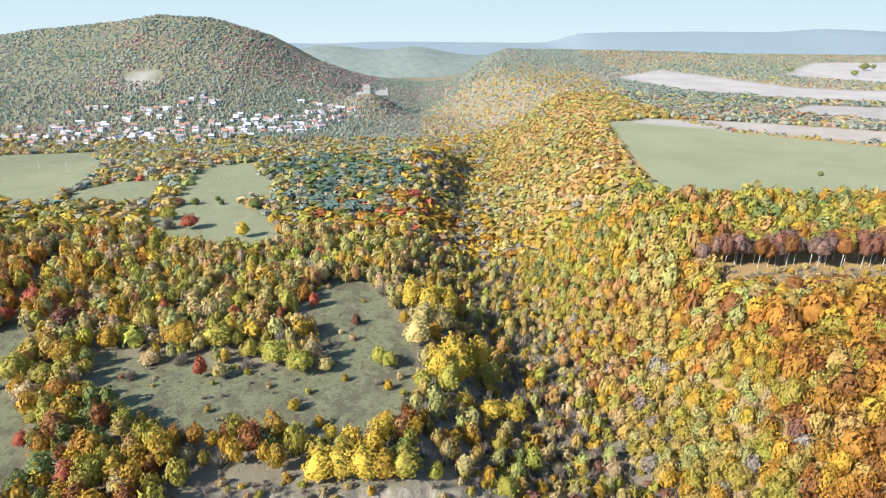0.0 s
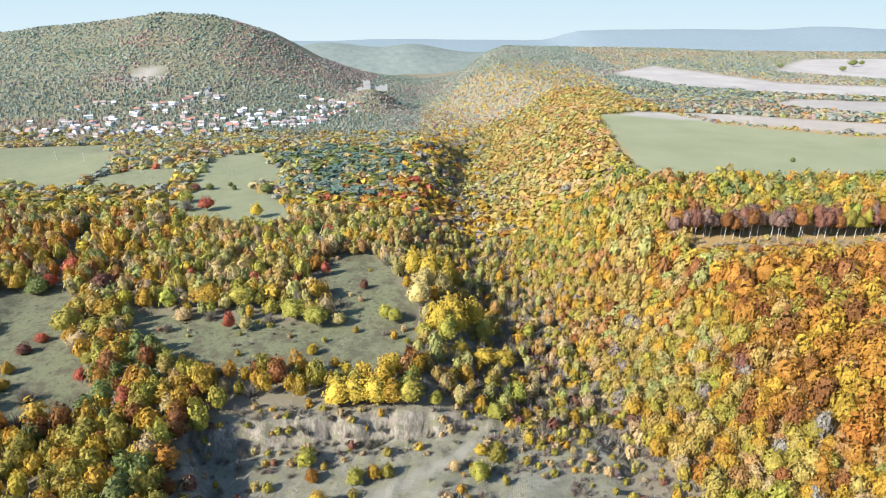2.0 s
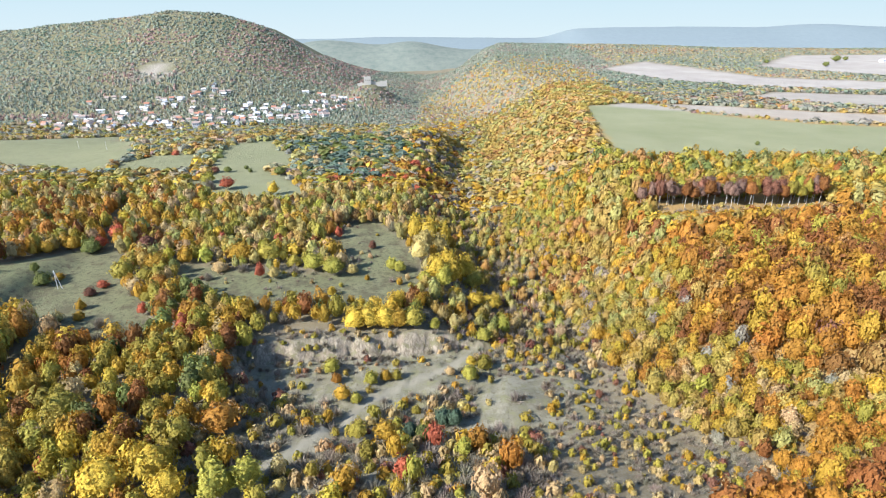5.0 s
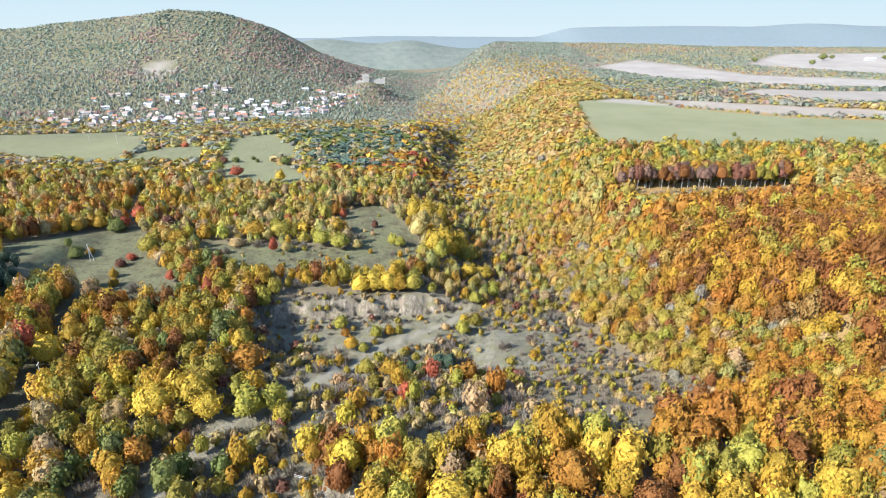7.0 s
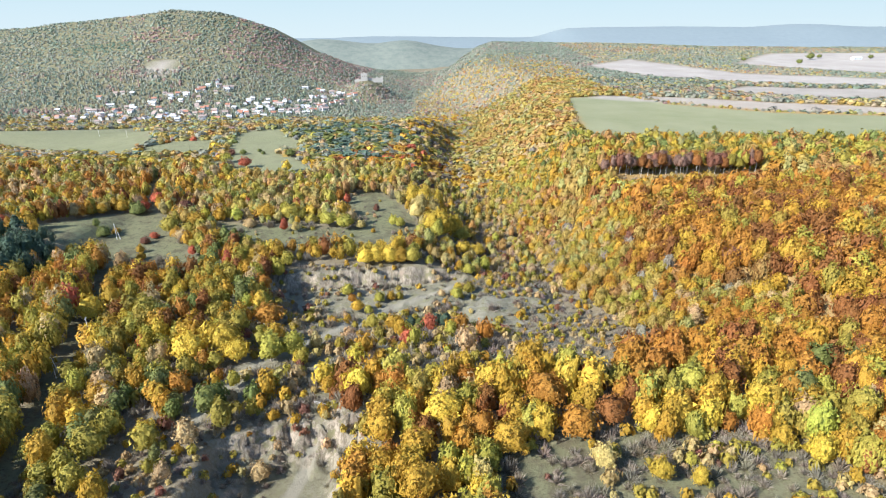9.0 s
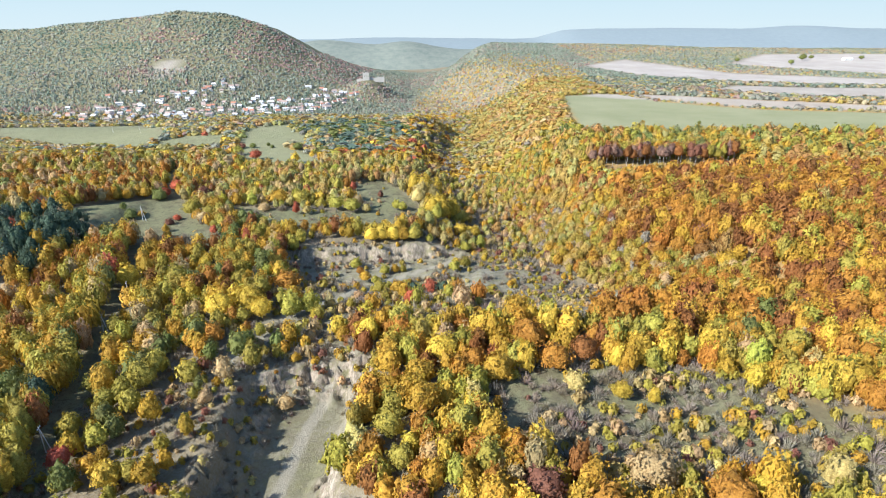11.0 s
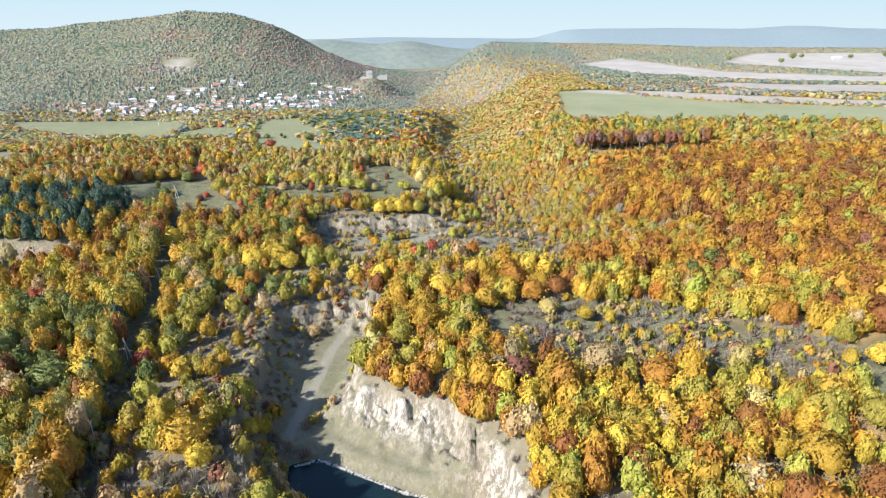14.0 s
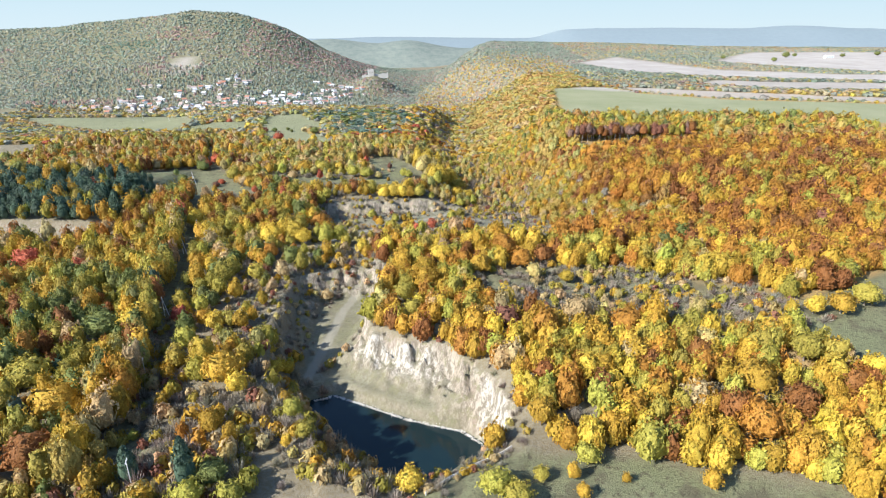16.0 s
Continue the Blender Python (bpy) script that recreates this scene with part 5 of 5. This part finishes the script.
def build_poles():
    a, b = make_pole(9.5, True), make_pole(9.0, False)
    for ob, spots in ((a, [(-180, 166, 20), (-133, 32, 15), (-112, -38, 15)]), (b, [(-171, 243, 15), (-134, 56, 15), (-98, -84, 15), (-76, -137, 15), (-413, 572, 0), (-358, 532, 0)])):
        for k, (x, y, turn) in enumerate(spots):
            m = pose(x, y, float(height(x, y)), 0, 0, turn)
            if k == 0:
                ob.matrix_world = m
            else:
                copy_thing(ob, m)


build_poles()


def build_fence(line, label):
    top = new("fence")
    x0, y0 = line[0]
    top.matrix_world = pose(x0, y0, 0)
    tagged(top, label, "fence")
    pts = []
    for (ax, ay), (bx, by) in zip(line, line[1:]):
        n = max(1, round(math.hypot(bx - ax, by - ay) / 2.4))
        pts += [(ax + (bx - ax) * k / n, ay + (by - ay) * k / n) for k in range(n)]
    pts.append(line[-1])
    pts = [(x - x0, y - y0, float(height(x, y))) for x, y in pts]
    for x, y, z in pts:
        bm = bmesh.new()
        beam(bm, (x, y, z - 0.3), (x, y, z + 1.25), 0.11, 0.09)
        part("post", from_bm("post", bm), WOODGREY, top)
    for up in (0.55, 1.1):
        for (ax, ay, az), (bx, by, bz) in zip(pts, pts[1:]):
            bm = bmesh.new()
            beam(bm, (ax, ay, az + up), (bx, by, bz + up), 0.09, 0.09)
            part("rail", from_bm("rail", bm), WOODGREY, top)


build_fence([(-2, -143), (4, -137), (12, -131), (21, -126)], "weathered timber rail fence in the clearing above the lake")
build_fence([(-38, 11), (-30, 8), (-21, 3)], "grey timber rail fence on the quarry rim")


def build_shore_stones():
    """The pale line of rubble along the foot of the cliff at the water."""
    rng = np.random.default_rng(9)
    line = [(-43, -80), (-36, -77), (-24, -83), (-9, -91), (9, -97), (16, -104)]
    bv, bf = ICO[1]
    V, F, n = [], [], 0
    for (ax, ay), (bx, by) in zip(line, line[1:]):
        m = int(math.hypot(bx - ax, by - ay) * 12)
        for k in range(m):
            u = rng.random()
            r = rng.uniform(0.08, 0.24)
            x, y = ax + (bx - ax) * u + rng.normal(0, 0.35), ay + (by - ay) * u + rng.normal(0, 0.35) + 0.5
            V.append(bv * r * rng.uniform(0.7, 1.25, (len(bv), 1)) * (1, 1, 0.7) + (x, y, max(float(height(x, y)), -23.0) + r * 0.25))
            F.append(bf + n)
            n += len(bv)
    me = mesh_of("shore_rubble", np.concatenate(V), np.concatenate(F))
    tagged(part("shore_rubble", me, paint("pale_rubble", (0.42, 0.39, 0.34), (0.62, 0.58, 0.52), 2)), "pale rubble stones along the water's edge", "stones", kind="stuff")


build_shore_stones()
